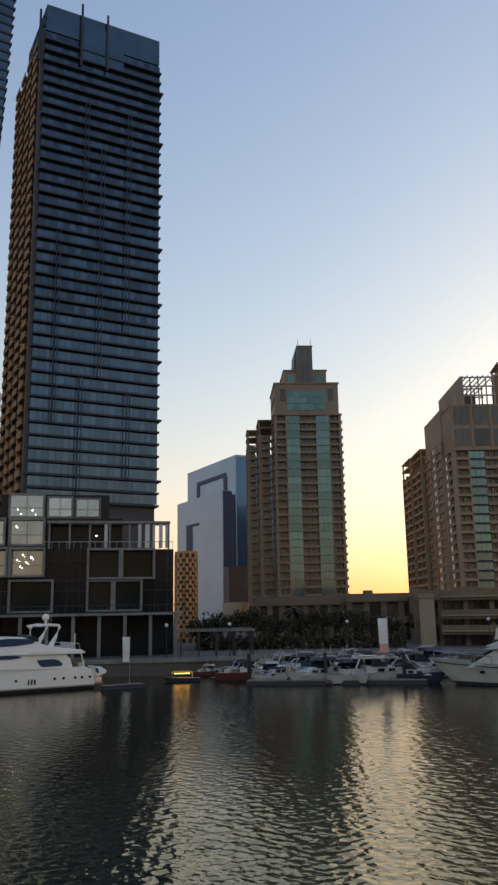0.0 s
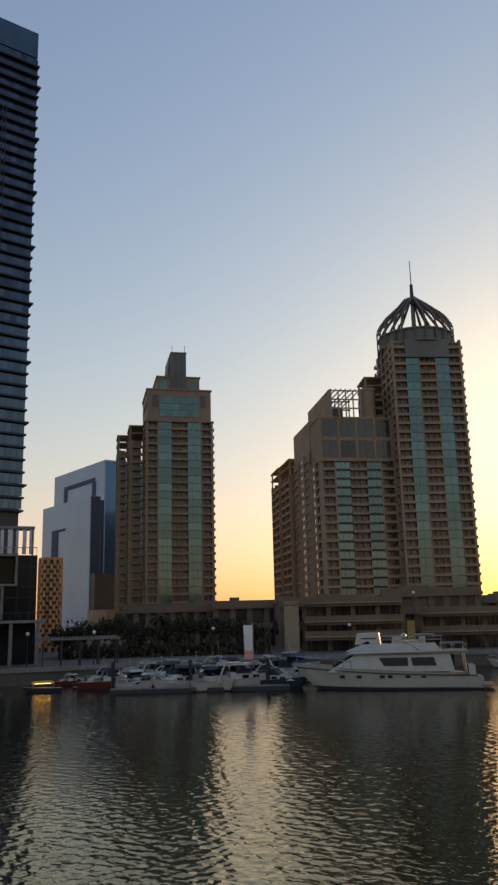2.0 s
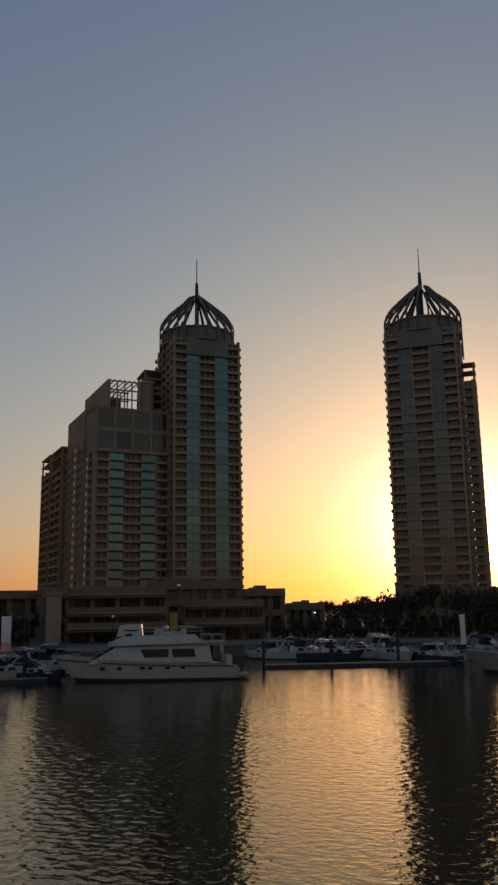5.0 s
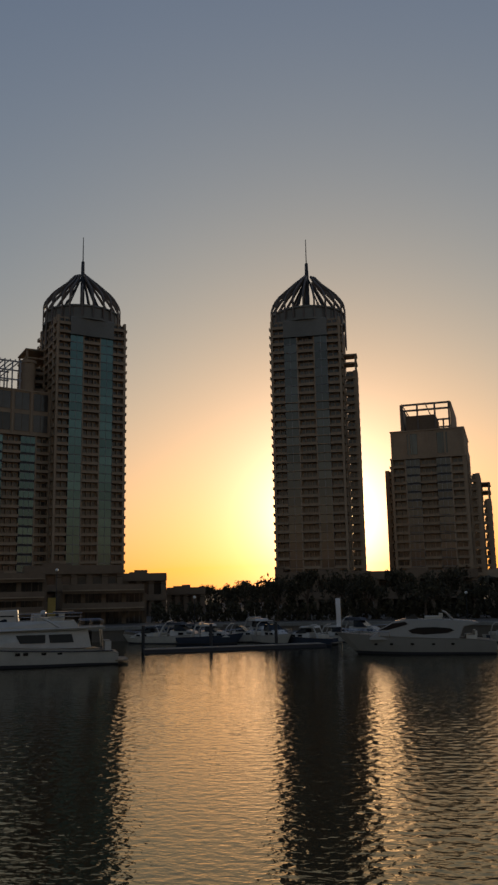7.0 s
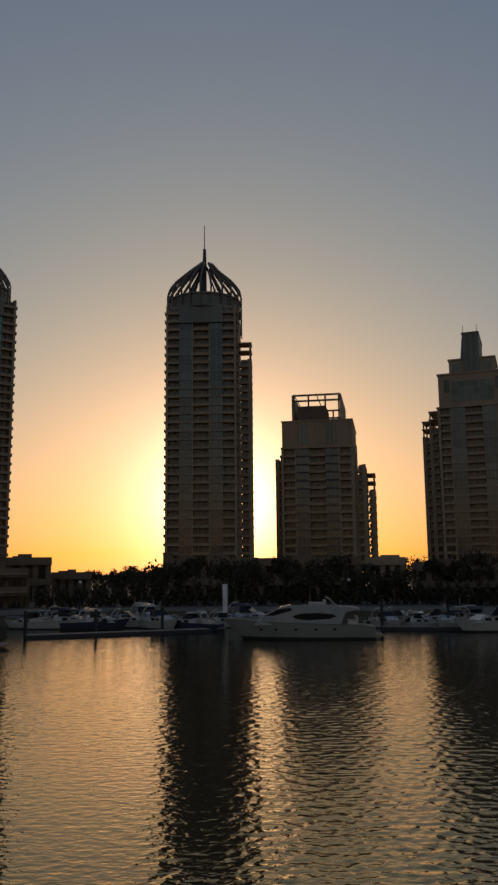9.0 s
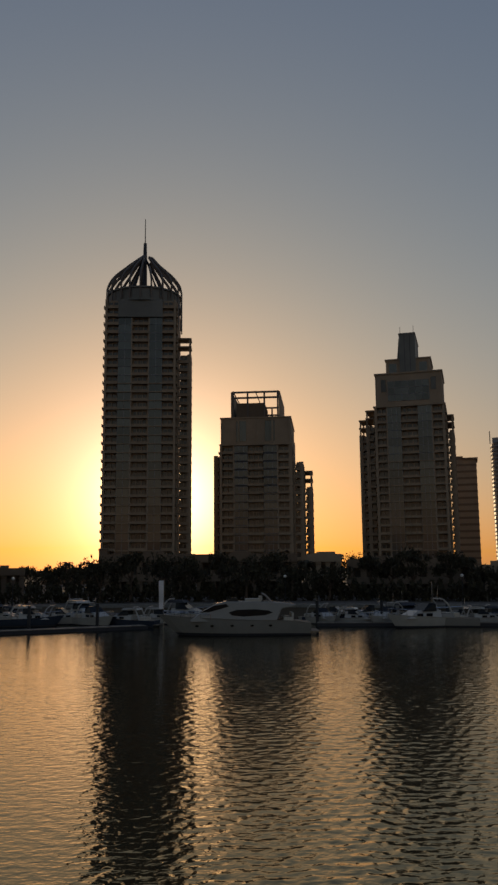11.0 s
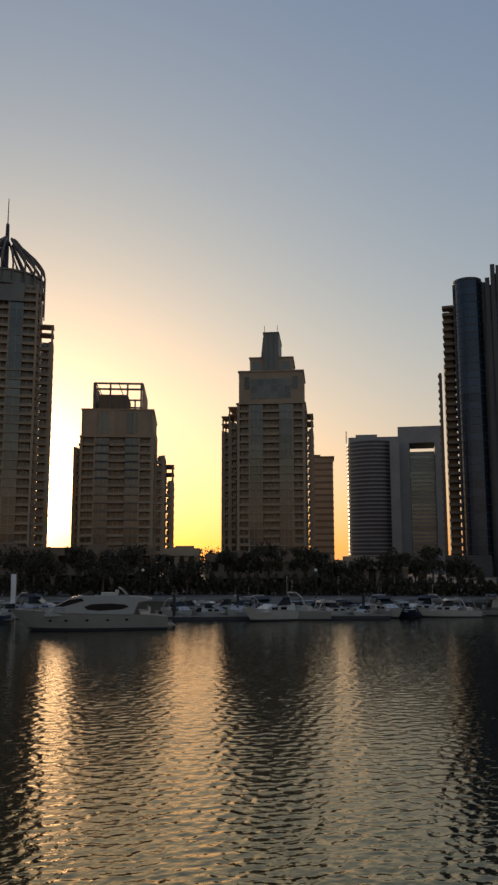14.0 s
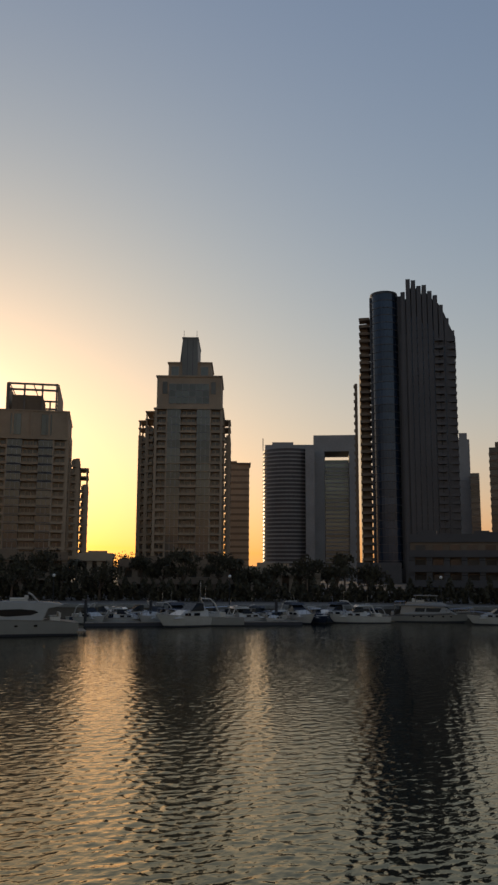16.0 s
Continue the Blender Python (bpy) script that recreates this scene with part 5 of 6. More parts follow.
# ---- boats ----
def hull_mesh(L, beam, free, sheer, mats, rake=0.14, stern_drop=0.0):
    """A lofted hull, bow towards -x, with a boot-top line and a deck."""
    bm = bmesh.new()
    n = 18
    rows = []
    for i in range(n + 1):
        u = i / n
        half = beam / 2 * min(1.0, (math.sin(min(u / 0.55, 1) * math.pi / 2)) ** 0.75) * (1 - 0.10 * max(0, (u - 0.6) / 0.4))
        top = free + sheer * (1 - u) ** 1.8 - stern_drop * max(0, (u - 0.86) / 0.14)
        off = rake * L
        row = []
        for zf, wf in ((-0.5, 0.25), (0.0, 0.80), (0.14, 0.84), (0.55, 0.93), (0.93, 1.0), (1.0, 1.03)):
            z = top * zf if zf > 0 else zf * 0.9
            x = -L / 2 + u * L + off * (1 - u) ** 2 * (1 - max(zf, 0) ** 0.9) * 1.0
            row.append((x, half * wf if i else 0.04, z))
        rows.append(row)
    cols = []
    for row in rows:
        cols.append([bm.verts.new(p) for p in row] + [bm.verts.new((px, -py, pz)) for px, py, pz in row])
    for a, b in zip(cols, cols[1:]):
        for j in range(5):
            mi = 1 if j < 2 else 0
            bm.faces.new((a[j], a[j + 1], b[j + 1], b[j])).material_index = mi
            bm.faces.new((a[6 + j], b[6 + j], b[7 + j], a[7 + j])).material_index = mi
        bm.faces.new((a[5], a[11], b[11], b[5])).material_index = 2
    e = cols[-1]
    bm.faces.new((e[0], e[1], e[2], e[3], e[4], e[5], e[11], e[10], e[9], e[8], e[7], e[6]))
    return bm


def house(bm, x0, x1, w0, w1, z0, z1, front, back, mi=0, lip=0.0):
    """A cabin with sloping ends: front and back are how far the roof is drawn in."""
    v = []
    for x, w, z in ((x0, w0, z0), (x1, w0 * 0.96, z0), (x0 + front, w1 * 0.86, z1), (x1 - back, w1, z1)):
        v.append((bm.verts.new((x, -w / 2, z)), bm.verts.new((x, w / 2, z))))
    a, b, c, d = v
    for f in ((a[0], b[0], d[0], c[0]), (b[1], a[1], c[1], d[1]), (a[1], a[0], c[0], c[1]), (b[0], b[1], d[1], d[0]), (c[0], d[0], d[1], c[1]), (a[0], a[1], b[1], b[0])):
        bm.faces.new(f).material_index = mi


def rail(bm, pts, h=0.9, r=0.025, step=1):
    tube(bm, [(x, y, z + h) for x, y, z in pts], r, 4)
    for x, y, z in pts[::step]:
        tube(bm, ((x, y, z), (x, y, z + h)), r, 4)


def side_form(pts, half, tuck=0.0, round_by=0.1):
    """A body from its side outline (x, z), as wide as 2 * half, drawn in towards the top."""
    bm = bmesh.new()
    low = min(z for _, z in pts)
    a = [bm.verts.new((x, -half + tuck * (z - low), z)) for x, z in pts]
    b = [bm.verts.new((x, half - tuck * (z - low), z)) for x, z in pts]
    n = len(pts)
    bm.faces.new(a), bm.faces.new(b[::-1])
    for k in range(n):
        bm.faces.new((a[(k + 1) % n], a[k], b[k], b[(k + 1) % n]))
    bmesh.ops.recalc_face_normals(bm, faces=bm.faces)
    if round_by:
        bmesh.ops.bevel(bm, geom=bm.edges[:], offset=round_by, segments=2, affect="EDGES", profile=0.6)
    return bm


def motor_yacht(label, az, d, turn, L, flip=False, white=GELCOAT_SHADED, arch=0.11, lift=1.0, bimini=False, group="", panes=((-0.10, 0.06), (0.07, 0.19)), console=False):
    """A large flybridge yacht. Bow towards -x before turning."""
    x, y = polar(az, d)
    t = thing("motor_yacht", label, "yacht", x, y, 0.0, -(az + turn) + (180 if flip else 0), group=group)
    k = L / 21.0
    beam, free = 5.2 * k, 1.75 * k
    hull = part("hull", hull_mesh(L, beam, free, 1.15 * k, (white, ANTIFOUL, TEAK), stern_drop=0.5 * k), (white, ANTIFOUL, TEAK), t)
    bm = bmesh.new()
    pts = []
    for i in range(15):
        u = 0.03 + 0.94 * i / 14
        half = beam / 2 * min(1.0, (math.sin(min(u / 0.55, 1) * math.pi / 2)) ** 0.75) * (1 - 0.10 * max(0, (u - 0.6) / 0.4)) * 1.05
        pts.append((-L / 2 + u * L, half, free * 0.86 + 1.15 * k * (1 - u) ** 1.8 * 0.86))
    tube(bm, pts, 0.06 * k, 4)
    tube(bm, [(px, -py, pz) for px, py, pz in pts], 0.06 * k, 4)
    part("rubbing_strake", bm, ANTIFOUL, hull)
    z1 = free + 0.15 * k
    bm = bmesh.new()
    house(bm, -0.30 * L, 0.36 * L, beam * 0.78, beam * 0.70, z1, z1 + 1.95 * k, 0.16 * L, 0.02 * L)
    saloon = part("saloon", bm, white, t)
    for sgn in (-1, 1):
        for a, b in panes:
            bm = bmesh.new()
            yy = sgn * beam * 0.385
            v = [bm.verts.new(p) for p in ((a * L + 0.2 * k, yy * 1.0, z1 + 0.62 * k), (b * L, yy, z1 + 0.62 * k), (b * L - 0.25 * k * (a > 0), yy * 0.94, z1 + 1.5 * k), (a * L - 0.3 * k * (a < 0), yy * 0.94, z1 + 1.5 * k))]
            w = [bm.verts.new((p.co.x, p.co.y - sgn * 0.14, p.co.z)) for p in v]
            order = v if sgn < 0 else v[::-1]
            bm.faces.new(order)
            bm.faces.new(w[::-1] if sgn < 0 else w)
            for i in range(4):
                bm.faces.new((v[i], v[(i + 1) % 4], w[(i + 1) % 4], w[i]))
            part("side_window", bm, TINT, saloon)
    bm = bmesh.new()
    house(bm, -0.285 * L, -0.14 * L, beam * 0.66, beam * 0.62, z1 + 0.5 * k, z1 + 1.72 * k, 0.105 * L, 0.0)
    part("windscreen", bm, TINT, saloon)
    bm = bmesh.new()
    house(bm, -0.20 * L, 0.43 * L, beam * 0.86, beam * 0.90, z1 + 1.95 * k, z1 + 2.2 * k, 0.03 * L, 0.0)
    house(bm, -0.20 * L, 0.30 * L, beam * 0.80, beam * 0.74, z1 + 2.2 * k, z1 + 2.95 * k, 0.09 * L, 0.03 * L)
    flybridge = part("flybridge", bm, white, t)
    if white is GELCOAT_LIT:
        for sgn in (-1, 1):
            for a0, a1 in ((-0.06, 0.10), (0.13, 0.24)):
                part("upper_window", boxes((a0 * L, a1 * L, sgn * beam * 0.37, sgn * beam * 0.412, z1 + 2.32 * k, z1 + 2.72 * k)), NAVY_PANEL, flybridge)
    bm = bmesh.new()
    house(bm, -0.115 * L, -0.07 * L, beam * 0.6, beam * 0.5, z1 + 2.9 * k, z1 + 3.45 * k, 0.03 * L, 0.0)
    part("fly_screen", bm, TINT, flybridge)
    part("sofa", boxes((0.08 * L, 0.2 * L, -beam * 0.3, beam * 0.3, z1 + 2.95 * k, z1 + 3.3 * k), (0.19 * L, 0.22 * L, -beam * 0.3, beam * 0.3, z1 + 2.95 * k, z1 + 3.7 * k)), CREAM, flybridge)
    if arch:
        bm = bmesh.new()
        for sgn in (-1, 1):
            tube(bm, (((arch + 0.09) * L, sgn * beam * 0.38, z1 + 2.2 * k), ((arch + 0.035) * L, sgn * beam * 0.36, z1 + (2.2 + 1.4 * lift) * k), (arch * L, sgn * beam * 0.3, z1 + (2.2 + 2.0 * lift) * k)), (0.22 * k, 0.16 * k, 0.13 * k), 6)
        tube(bm, ((arch * L, -beam * 0.31, z1 + (2.2 + 2.0 * lift) * k), (arch * L, beam * 0.31, z1 + (2.2 + 2.0 * lift) * k)), 0.13 * k, 6)
        radar_arch = part("radar_arch", bm, white, t)
        bm = bmesh.new()
        bmesh.ops.create_uvsphere(bm, u_segments=12, v_segments=8, radius=0.34 * k, matrix=Matrix.Translation((arch * L, 0, z1 + (2.75 + 2.0 * lift) * k)))
        tube(bm, ((arch * L, 0, z1 + (2.2 + 2.0 * lift) * k), (arch * L, 0, z1 + (2.6 + 2.0 * lift) * k)), 0.16 * k, 8)
        part("radome", bm, white, radar_arch)
        part("radar_bar", boxes(((arch - 0.02) * L, (arch + 0.01) * L, beam * 0.12, beam * 0.3, z1 + (2.4 + 2.0 * lift) * k, z1 + (2.6 + 2.0 * lift) * k)), white, radar_arch)
    if bimini:
        part("hardtop", boxes((-0.08 * L, 0.20 * L, -beam * 0.36, beam * 0.36, z1 + 4.4 * k, z1 + 4.55 * k)), white, t)
        bm = bmesh.new()
        for px in (-0.06, 0.18):
            for sgn in (-1, 1):
                tube(bm, ((px * L, sgn * beam * 0.33, z1 + 2.6 * k), (px * L, sgn * beam * 0.33, z1 + 4.4 * k)), 0.07 * k, 5)
        part("hardtop_posts", bm, CHROME, t)
    for sgn in (-1, 1):
        for px in (-0.22, -0.13, -0.01, 0.03, 0.12, 0.2):
            half = beam / 2 * min(1.0, (math.sin(min((px + 0.5) / 0.55, 1) * math.pi / 2)) ** 0.75) * (1 - 0.10 * max(0, (px + 0.5 - 0.6) / 0.4))
            bm = boxes((px * L - 0.26 * k, px * L + 0.26 * k, sgn * half * 0.9, sgn * half * 0.975, free * 0.62 + 0.2 * k, free * 0.62 + 0.5 * k))
            part("porthole", bm, TINT, hull)
    if console:
        helm = part("helm_console", side_form(((-0.15 * L, z1 + 2.9 * k), (-0.135 * L, z1 + 4.15 * k), (-0.02 * L, z1 + 4.2 * k), (-0.012 * L, z1 + 2.9 * k)), beam * 0.27, 0.05, 0.08), white, flybridge)
        part("helm_screen", boxes((-0.115 * L, -0.035 * L, -beam * 0.276, beam * 0.276, z1 + 3.5 * k, z1 + 3.62 * k)), TINT, helm)
        bm = bmesh.new()
        for px in (-0.02, 0.06, 0.14, 0.22, 0.30):
            tube(bm, ((px * L, -beam * 0.36, z1 + 2.9 * k), (px * L, -beam * 0.36, z1 + 3.75 * k)), 0.03, 4)
        for h in (3.4, 3.75):
            tube(bm, ((-0.02 * L, -beam * 0.36, z1 + h * k), (0.31 * L, -beam * 0.36, z1 + h * k)), 0.03, 4)
        part("fly_rail", bm, CHROME, flybridge)
        part("wet_bar", side_form(((0.045 * L, z1 + 2.9 * k), (0.05 * L, z1 + 3.75 * k), (0.1 * L, z1 + 3.7 * k), (0.105 * L, z1 + 2.9 * k)), beam * 0.2, 0.03, 0.06), white, flybridge)
        part("fly_awning", boxes((0.16 * L, 0.27 * L, -beam * 0.3, beam * 0.3, z1 + 3.8 * k, z1 + 3.92 * k)), CANVAS, flybridge)
    part("aft_deck_door", boxes((0.345 * L, 0.362 * L, -beam * 0.26, beam * 0.26, z1 + 0.1, z1 + 1.7 * k)), TINT, saloon)
    part("aft_bulwark", boxes((0.43 * L, 0.462 * L, -beam * 0.40, beam * 0.40, free * 0.7, free + 0.75 * k)), white, t)
    part("swim_platform", boxes((0.485 * L, 0.555 * L, -beam * 0.42, beam * 0.42, 0.35 * k, 0.5 * k)), TEAK, hull)
    for sgn in (-1, 1):
        bm = bmesh.new()
        pts = []
        for i in range(8):
            u = 0.03 + 0.30 * i / 7
            half = beam / 2 * (math.sin(min(u / 0.55, 1) * math.pi / 2)) ** 0.75 * 0.95
            pts.append((-L / 2 + u * L, sgn * half, free + 1.15 * k * (1 - u) ** 1.8))
        rail(bm, pts, 0.75 * k, 0.03)
        part("bow_rail", bm, CHROME, t)
        bm = bmesh.new()
        rail(bm, [(0.30 * L, sgn * beam * 0.4, z1 + 2.2 * k), (0.36 * L, sgn * beam * 0.42, z1 + 2.2 * k), (0.42 * L, sgn * beam * 0.42, z1 + 2.2 * k)], 0.75 * k, 0.03)
        tube(bm, ((0.42 * L, sgn * beam * 0.40, free), (0.41 * L, sgn * beam * 0.40, z1 + 2.0 * k)), 0.06 * k, 5)
        part("aft_rail", bm, CHROME, t)
    return t


def cabin_boat(label, az, d, heading, L, dark=False, top=True, seed=0):
    """A small cabin cruiser with raked screen, arch and cockpit."""
    x, y = polar(az, d)
    rng = random.Random(seed)
    t = thing("cabin_cruiser", label, "boat", x, y, 0.0, -az + heading, group="moored small boats")
    beam, free = 0.31 * L, 0.085 * L + 0.1
    hull = part("hull", hull_mesh(L, beam, free, 0.055 * L, None, 0.12), (RED_HULL if dark and "red" in label else NAVY_HULL if dark else GELCOAT_DIMMED, ANTIFOUL, TEAK), t)
    bm = bmesh.new()
    house(bm, -0.32 * L, 0.12 * L, beam * 0.78, beam * 0.62, free + 0.02, free + 0.085 * L, 0.16 * L, 0.0)
    cabin = part("cabin", bm, GELCOAT_DIMMED, t)
    bm = bmesh.new()
    house(bm, -0.12 * L, 0.06 * L, beam * 0.72, beam * 0.6, free + 0.075 * L, free + 0.155 * L, 0.10 * L, 0.0)
    part("windscreen", bm, TINT, cabin)
    if top:
        bm = bmesh.new()
        house(bm, -0.06 * L, 0.22 * L, beam * 0.7, beam * 0.74, free + 0.155 * L, free + 0.185 * L, 0.04 * L, 0.02 * L)
        part("hardtop", bm, GELCOAT_DIMMED if rng.random() < 0.4 else CANVAS, t)
    bm = bmesh.new()
    for sgn in (-1, 1):
        tube(bm, ((0.27 * L, sgn * beam * 0.42, free), (0.20 * L, sgn * beam * 0.38, free + 0.15 * L), (0.15 * L, sgn * beam * 0.3, free + 0.2 * L)), (0.014 * L, 0.01 * L, 0.008 * L), 5)
    tube(bm, ((0.15 * L, -beam * 0.31, free + 0.2 * L), (0.15 * L, beam * 0.31, free + 0.2 * L)), 0.008 * L, 5)
    part("arch", bm, GELCOAT_DIMMED, t)
    part("cockpit_seat", boxes((0.24 * L, 0.36 * L, -beam * 0.34, beam * 0.34, free - 0.1, free + 0.05 * L)), CREAM, t)
    for sgn in (-1, 1):
        for px in (-0.16, -0.04):
            part("porthole", boxes((px * L - 0.035 * L, px * L + 0.035 * L, sgn * beam * 0.36, sgn * beam * 0.395, free + 0.025 * L, free + 0.055 * L)), TINT, cabin)
    for sgn in (-1, 1):
        bm = bmesh.new()
        pts = []
        for i in range(5):
            u = 0.04 + 0.3 * i / 4
            pts.append((-L / 2 + u * L, sgn * beam / 2 * (math.sin(min(u / 0.55, 1) * math.pi / 2)) ** 0.75 * 0.95, free + 0.055 * L * (1 - u) ** 1.8))
        rail(bm, pts, 0.06 * L, 0.025)
        part("bow_rail", bm, CHROME, t)
    bm = bmesh.new()
    tube(bm, ((0.15 * L, 0, free + 0.2 * L), (0.16 * L, 0, free + 0.34 * L)), 0.02, 4)
    part("aerial", bm, CHROME, t)
    part("swim_platform", boxes((0.48 * L, 0.56 * L, -beam * 0.4, beam * 0.4, 0.25, 0.33)), TEAK, hull)
    return t


motor_yacht("large white flybridge yacht with dark side windows, moored broadside", 18.75, 94, 2, 21.0, white=GELCOAT_DIMMED, lift=0.5, panes=((-0.01, 0.125), (0.14, 0.27)), console=True)
def sport_yacht(label, az, d, L):
    """A low sleek yacht, bow towards -x, with a long oval side window."""
    x, y = polar(az, d)
    t = thing("sport_yacht", label, "yacht", x, y, 0.0, -az)
    hull = part("hull", hull_mesh(L, 5.0, 1.75, 0.75, (GELCOAT_SHADED, ANTIFOUL, TEAK), stern_drop=0.3), (GELCOAT_SHADED, ANTIFOUL, TEAK), t)
    cabin = part("cabin", side_form(((-5.2, 1.9), (-3.6, 3.0), (-2.2, 3.75), (-0.8, 4.05), (4.6, 3.95), (7.0, 3.75), (7.6, 3.55), (7.2, 3.35), (5.8, 3.1), (5.2, 1.7), (-5.2, 1.6)), 2.1, 0.16, 0.14), GELCOAT_SHADED, t)
    for sgn in (-1, 1):
        for name, pts, off in (("side_window", ((-0.6, 2.75), (0.4, 3.05), (2.6, 3.1), (4.2, 2.95), (4.7, 2.7), (3.8, 2.4), (1.2, 2.25), (-0.2, 2.4)), 1.93),
                               ("fore_window", ((-4.0, 2.75), (-2.4, 3.55), (-0.9, 3.75), (-0.6, 3.45), (-1.6, 3.15), (-3.2, 2.72)), 1.82)):
            part(name, side_form(pts, 0.09, 0.0, 0.0), TINT, cabin).matrix_basis = pose(0, sgn * off, 0)
        for px in (-4.4, -2.6, -0.2, 2.2, 4.4):
            bm = bmesh.new()
            prism(bm, round_plan(0.22, 0.13, 10), -0.05, 0.05)
            part("porthole", bm, TINT, hull).matrix_basis = pose(px, sgn * 2.33, 1.2, 90)
        bm = bmesh.new()
        rail(bm, [(px, sgn * (2.4 * min(1.0, (px + 9.6) / 5.5)), 1.85 + 0.05 * max(0, -px)) for px in (-8.6, -7.6, -6.4, -5.2, -4.0, -2.8)], 0.6, 0.03)
        part("bow_rail", bm, CHROME, hull)
    part("fly_seat", boxes((1.4, 3.4, -1.3, 1.3, 3.95, 4.3), (3.1, 3.5, -1.3, 1.3, 4.2, 4.6)), CREAM, cabin)
    part("fly_screen", side_form(((-0.9, 4.0), (0.6, 4.0), (0.4, 4.45), (-0.1, 4.5)), 1.5, 0.1, 0.03), TINT, cabin)
    bm = bmesh.new()
    for sgn in (-1, 1):
        tube(bm, ((4.6, sgn * 1.6, 3.9), (3.9, sgn * 1.5, 4.7), (3.5, sgn * 1.3, 4.9)), (0.16, 0.12, 0.1), 6)
    tube(bm, ((3.5, -1.3, 4.9), (3.5, 1.3, 4.9)), 0.1, 6)
    part("radar_arch", bm, GELCOAT_SHADED, t)
    part("cockpit_sofa", boxes((6.0, 7.2, -1.9, 1.9, 1.7, 2.15), (7.0, 7.25, -1.9, 1.9, 2.1, 2.6)), CREAM, t)
    part("swim_platform", boxes((L / 2 - 0.2, L / 2 + 1.0, -2.1, 2.1, 0.35, 0.5)), TEAK, hull)


sport_yacht("low sleek white yacht with a long dark oval window", 45.65, 100, 18.6)
def cream_yacht():
    """A three-deck yacht moored stern to the basin; local x runs to the stern at 0."""
    ax, ay = polar(-16.55, 92.3)
    bx, by = polar(-10.33, 96.0)
    ang = math.degrees(math.atan2(by - ay, bx - ax))
    nx, ny = -math.sin(radians(ang)), math.cos(radians(ang))
    t = thing("motor_yacht", "big cream-white three-deck motor yacht with navy windows", "yacht", bx + 3.1 * nx, by + 3.1 * ny, 0.0, ang)
    L, W = 27.0, GELCOAT_LIT
    hull = part("hull", hull_mesh(L, 6.2, 2.35, 1.3, (W, ANTIFOUL, TEAK), stern_drop=0.1), (W, ANTIFOUL, TEAK), t)
    hull.matrix_basis = pose(-L / 2, 0, 0)
    saloon = part("saloon", side_form(((-20, 2.5), (-16.5, 4.1), (-3.6, 4.1), (-3.0, 3.4), (-2.7, 2.4), (-2.7, 2.0), (-20, 2.0)), 2.9, 0.10, 0.12), W, t)
    wing_pts = ((-14, 2.3), (-3.2, 2.3), (-2.6, 2.5), (-1.3, 2.5), (-0.6, 2.2), (-0.15, 0.9), (-0.15, 0.5), (-14, 0.5))
    part("bulwark", side_form(wing_pts, 3.02, 0.0, 0.06), W, hull).matrix_basis = pose(L / 2, 0, 0)
    fly = part("flybridge", side_form(((-15, 4.05), (-1.9, 3.95), (-1.55, 4.15), (-1.7, 4.35), (-3.6, 4.6), (-5.8, 4.95), (-7.4, 5.55), (-8.6, 5.95), (-12.5, 6.05), (-15, 5.3), (-17, 4.3)), 2.95, 0.12, 0.1), W, t)
    part("deck_edge", side_form(((-8.2, 4.02), (-1.6, 3.92), (-1.35, 4.1), (-1.6, 4.26), (-7.6, 4.4)), 3.12, 0.0, 0.05), W, fly)
    for sgn in (-1, 1):
        def pane(name, pts, off, parent, mat=NAVY_PANEL):
            ob = part(name, side_form(pts, 0.07, 0.0, 0.0), mat, parent)
            ob.matrix_basis = pose(0, sgn * off, 0)
        pane("side_window", ((-6.9, 3.42), (-5.0, 3.46), (-4.4, 3.3), (-3.95, 2.9), (-4.1, 2.68), (-6.3, 2.66), (-6.6, 2.9)), 2.82, saloon)
        pane("side_window", ((-14, 4.0), (-9.2, 3.98), (-8.6, 3.84), (-9.0, 3.68), (-9.8, 3.62), (-14, 3.6)), 2.76, saloon)
        pane("upper_window", ((-14, 5.6), (-10, 5.8), (-7.9, 5.72), (-7.15, 5.48), (-7.4, 5.22), (-9.4, 5.0), (-14, 4.9)), 2.80, fly)
        for px in (-4.9, -3.85, -2.5, -1.7, -0.75, -9.2, -11.3, -13.4):
            bm = bmesh.new()
            prism(bm, round_plan(0.15, 0.15, 10), -0.05, 0.05)
            ob = part("porthole", bm, TINT, hull)
            ob.matrix_basis = pose(px + L / 2, sgn * 3.04, 1.35, 90)
        for px in (-7.9, -7.55, -7.2):
            part("vent", boxes((px + L / 2, px + L / 2 + 0.16, sgn * 3.03 - 0.05, sgn * 3.03 + 0.05, 0.85, 1.4)), TINT, hull)
    part("aft_bulkhead", boxes((-2.95, -2.72, -2.3, 2.3, 2.3, 3.9)), TEAK, saloon)
    part("cockpit_sofa", boxes((-1.9, -1.1, -2.2, 2.2, 2.45, 2.9), (-1.35, -1.1, -2.2, 2.2, 2.9, 3.2)), CREAM, t)
    bm = bmesh.new()
    for sgn in (-1, 1):
        tube(bm, ((-1.75, sgn * 2.7, 3.95), (-1.35, sgn * 2.75, 2.45)), 0.07, 6)
    part("deck_stays", bm, W, fly)
    arch = bmesh.new()
    for sgn in (-1, 1):
        tube(arch, ((-5.3, sgn * 2.3, 4.7), (-4.6, sgn * 2.2, 5.9), (-4.15, sgn * 2.1, 6.9), (-4.3, sgn * 2.0, 7.15)), (0.34, 0.2, 0.18, 0.15), 8)
        tube(arch, ((-4.3, sgn * 2.0, 7.1), (-5.4, sgn * 1.9, 7.2), (-6.7, sgn * 1.7, 7.05)), (0.15, 0.14, 0.09), 8)
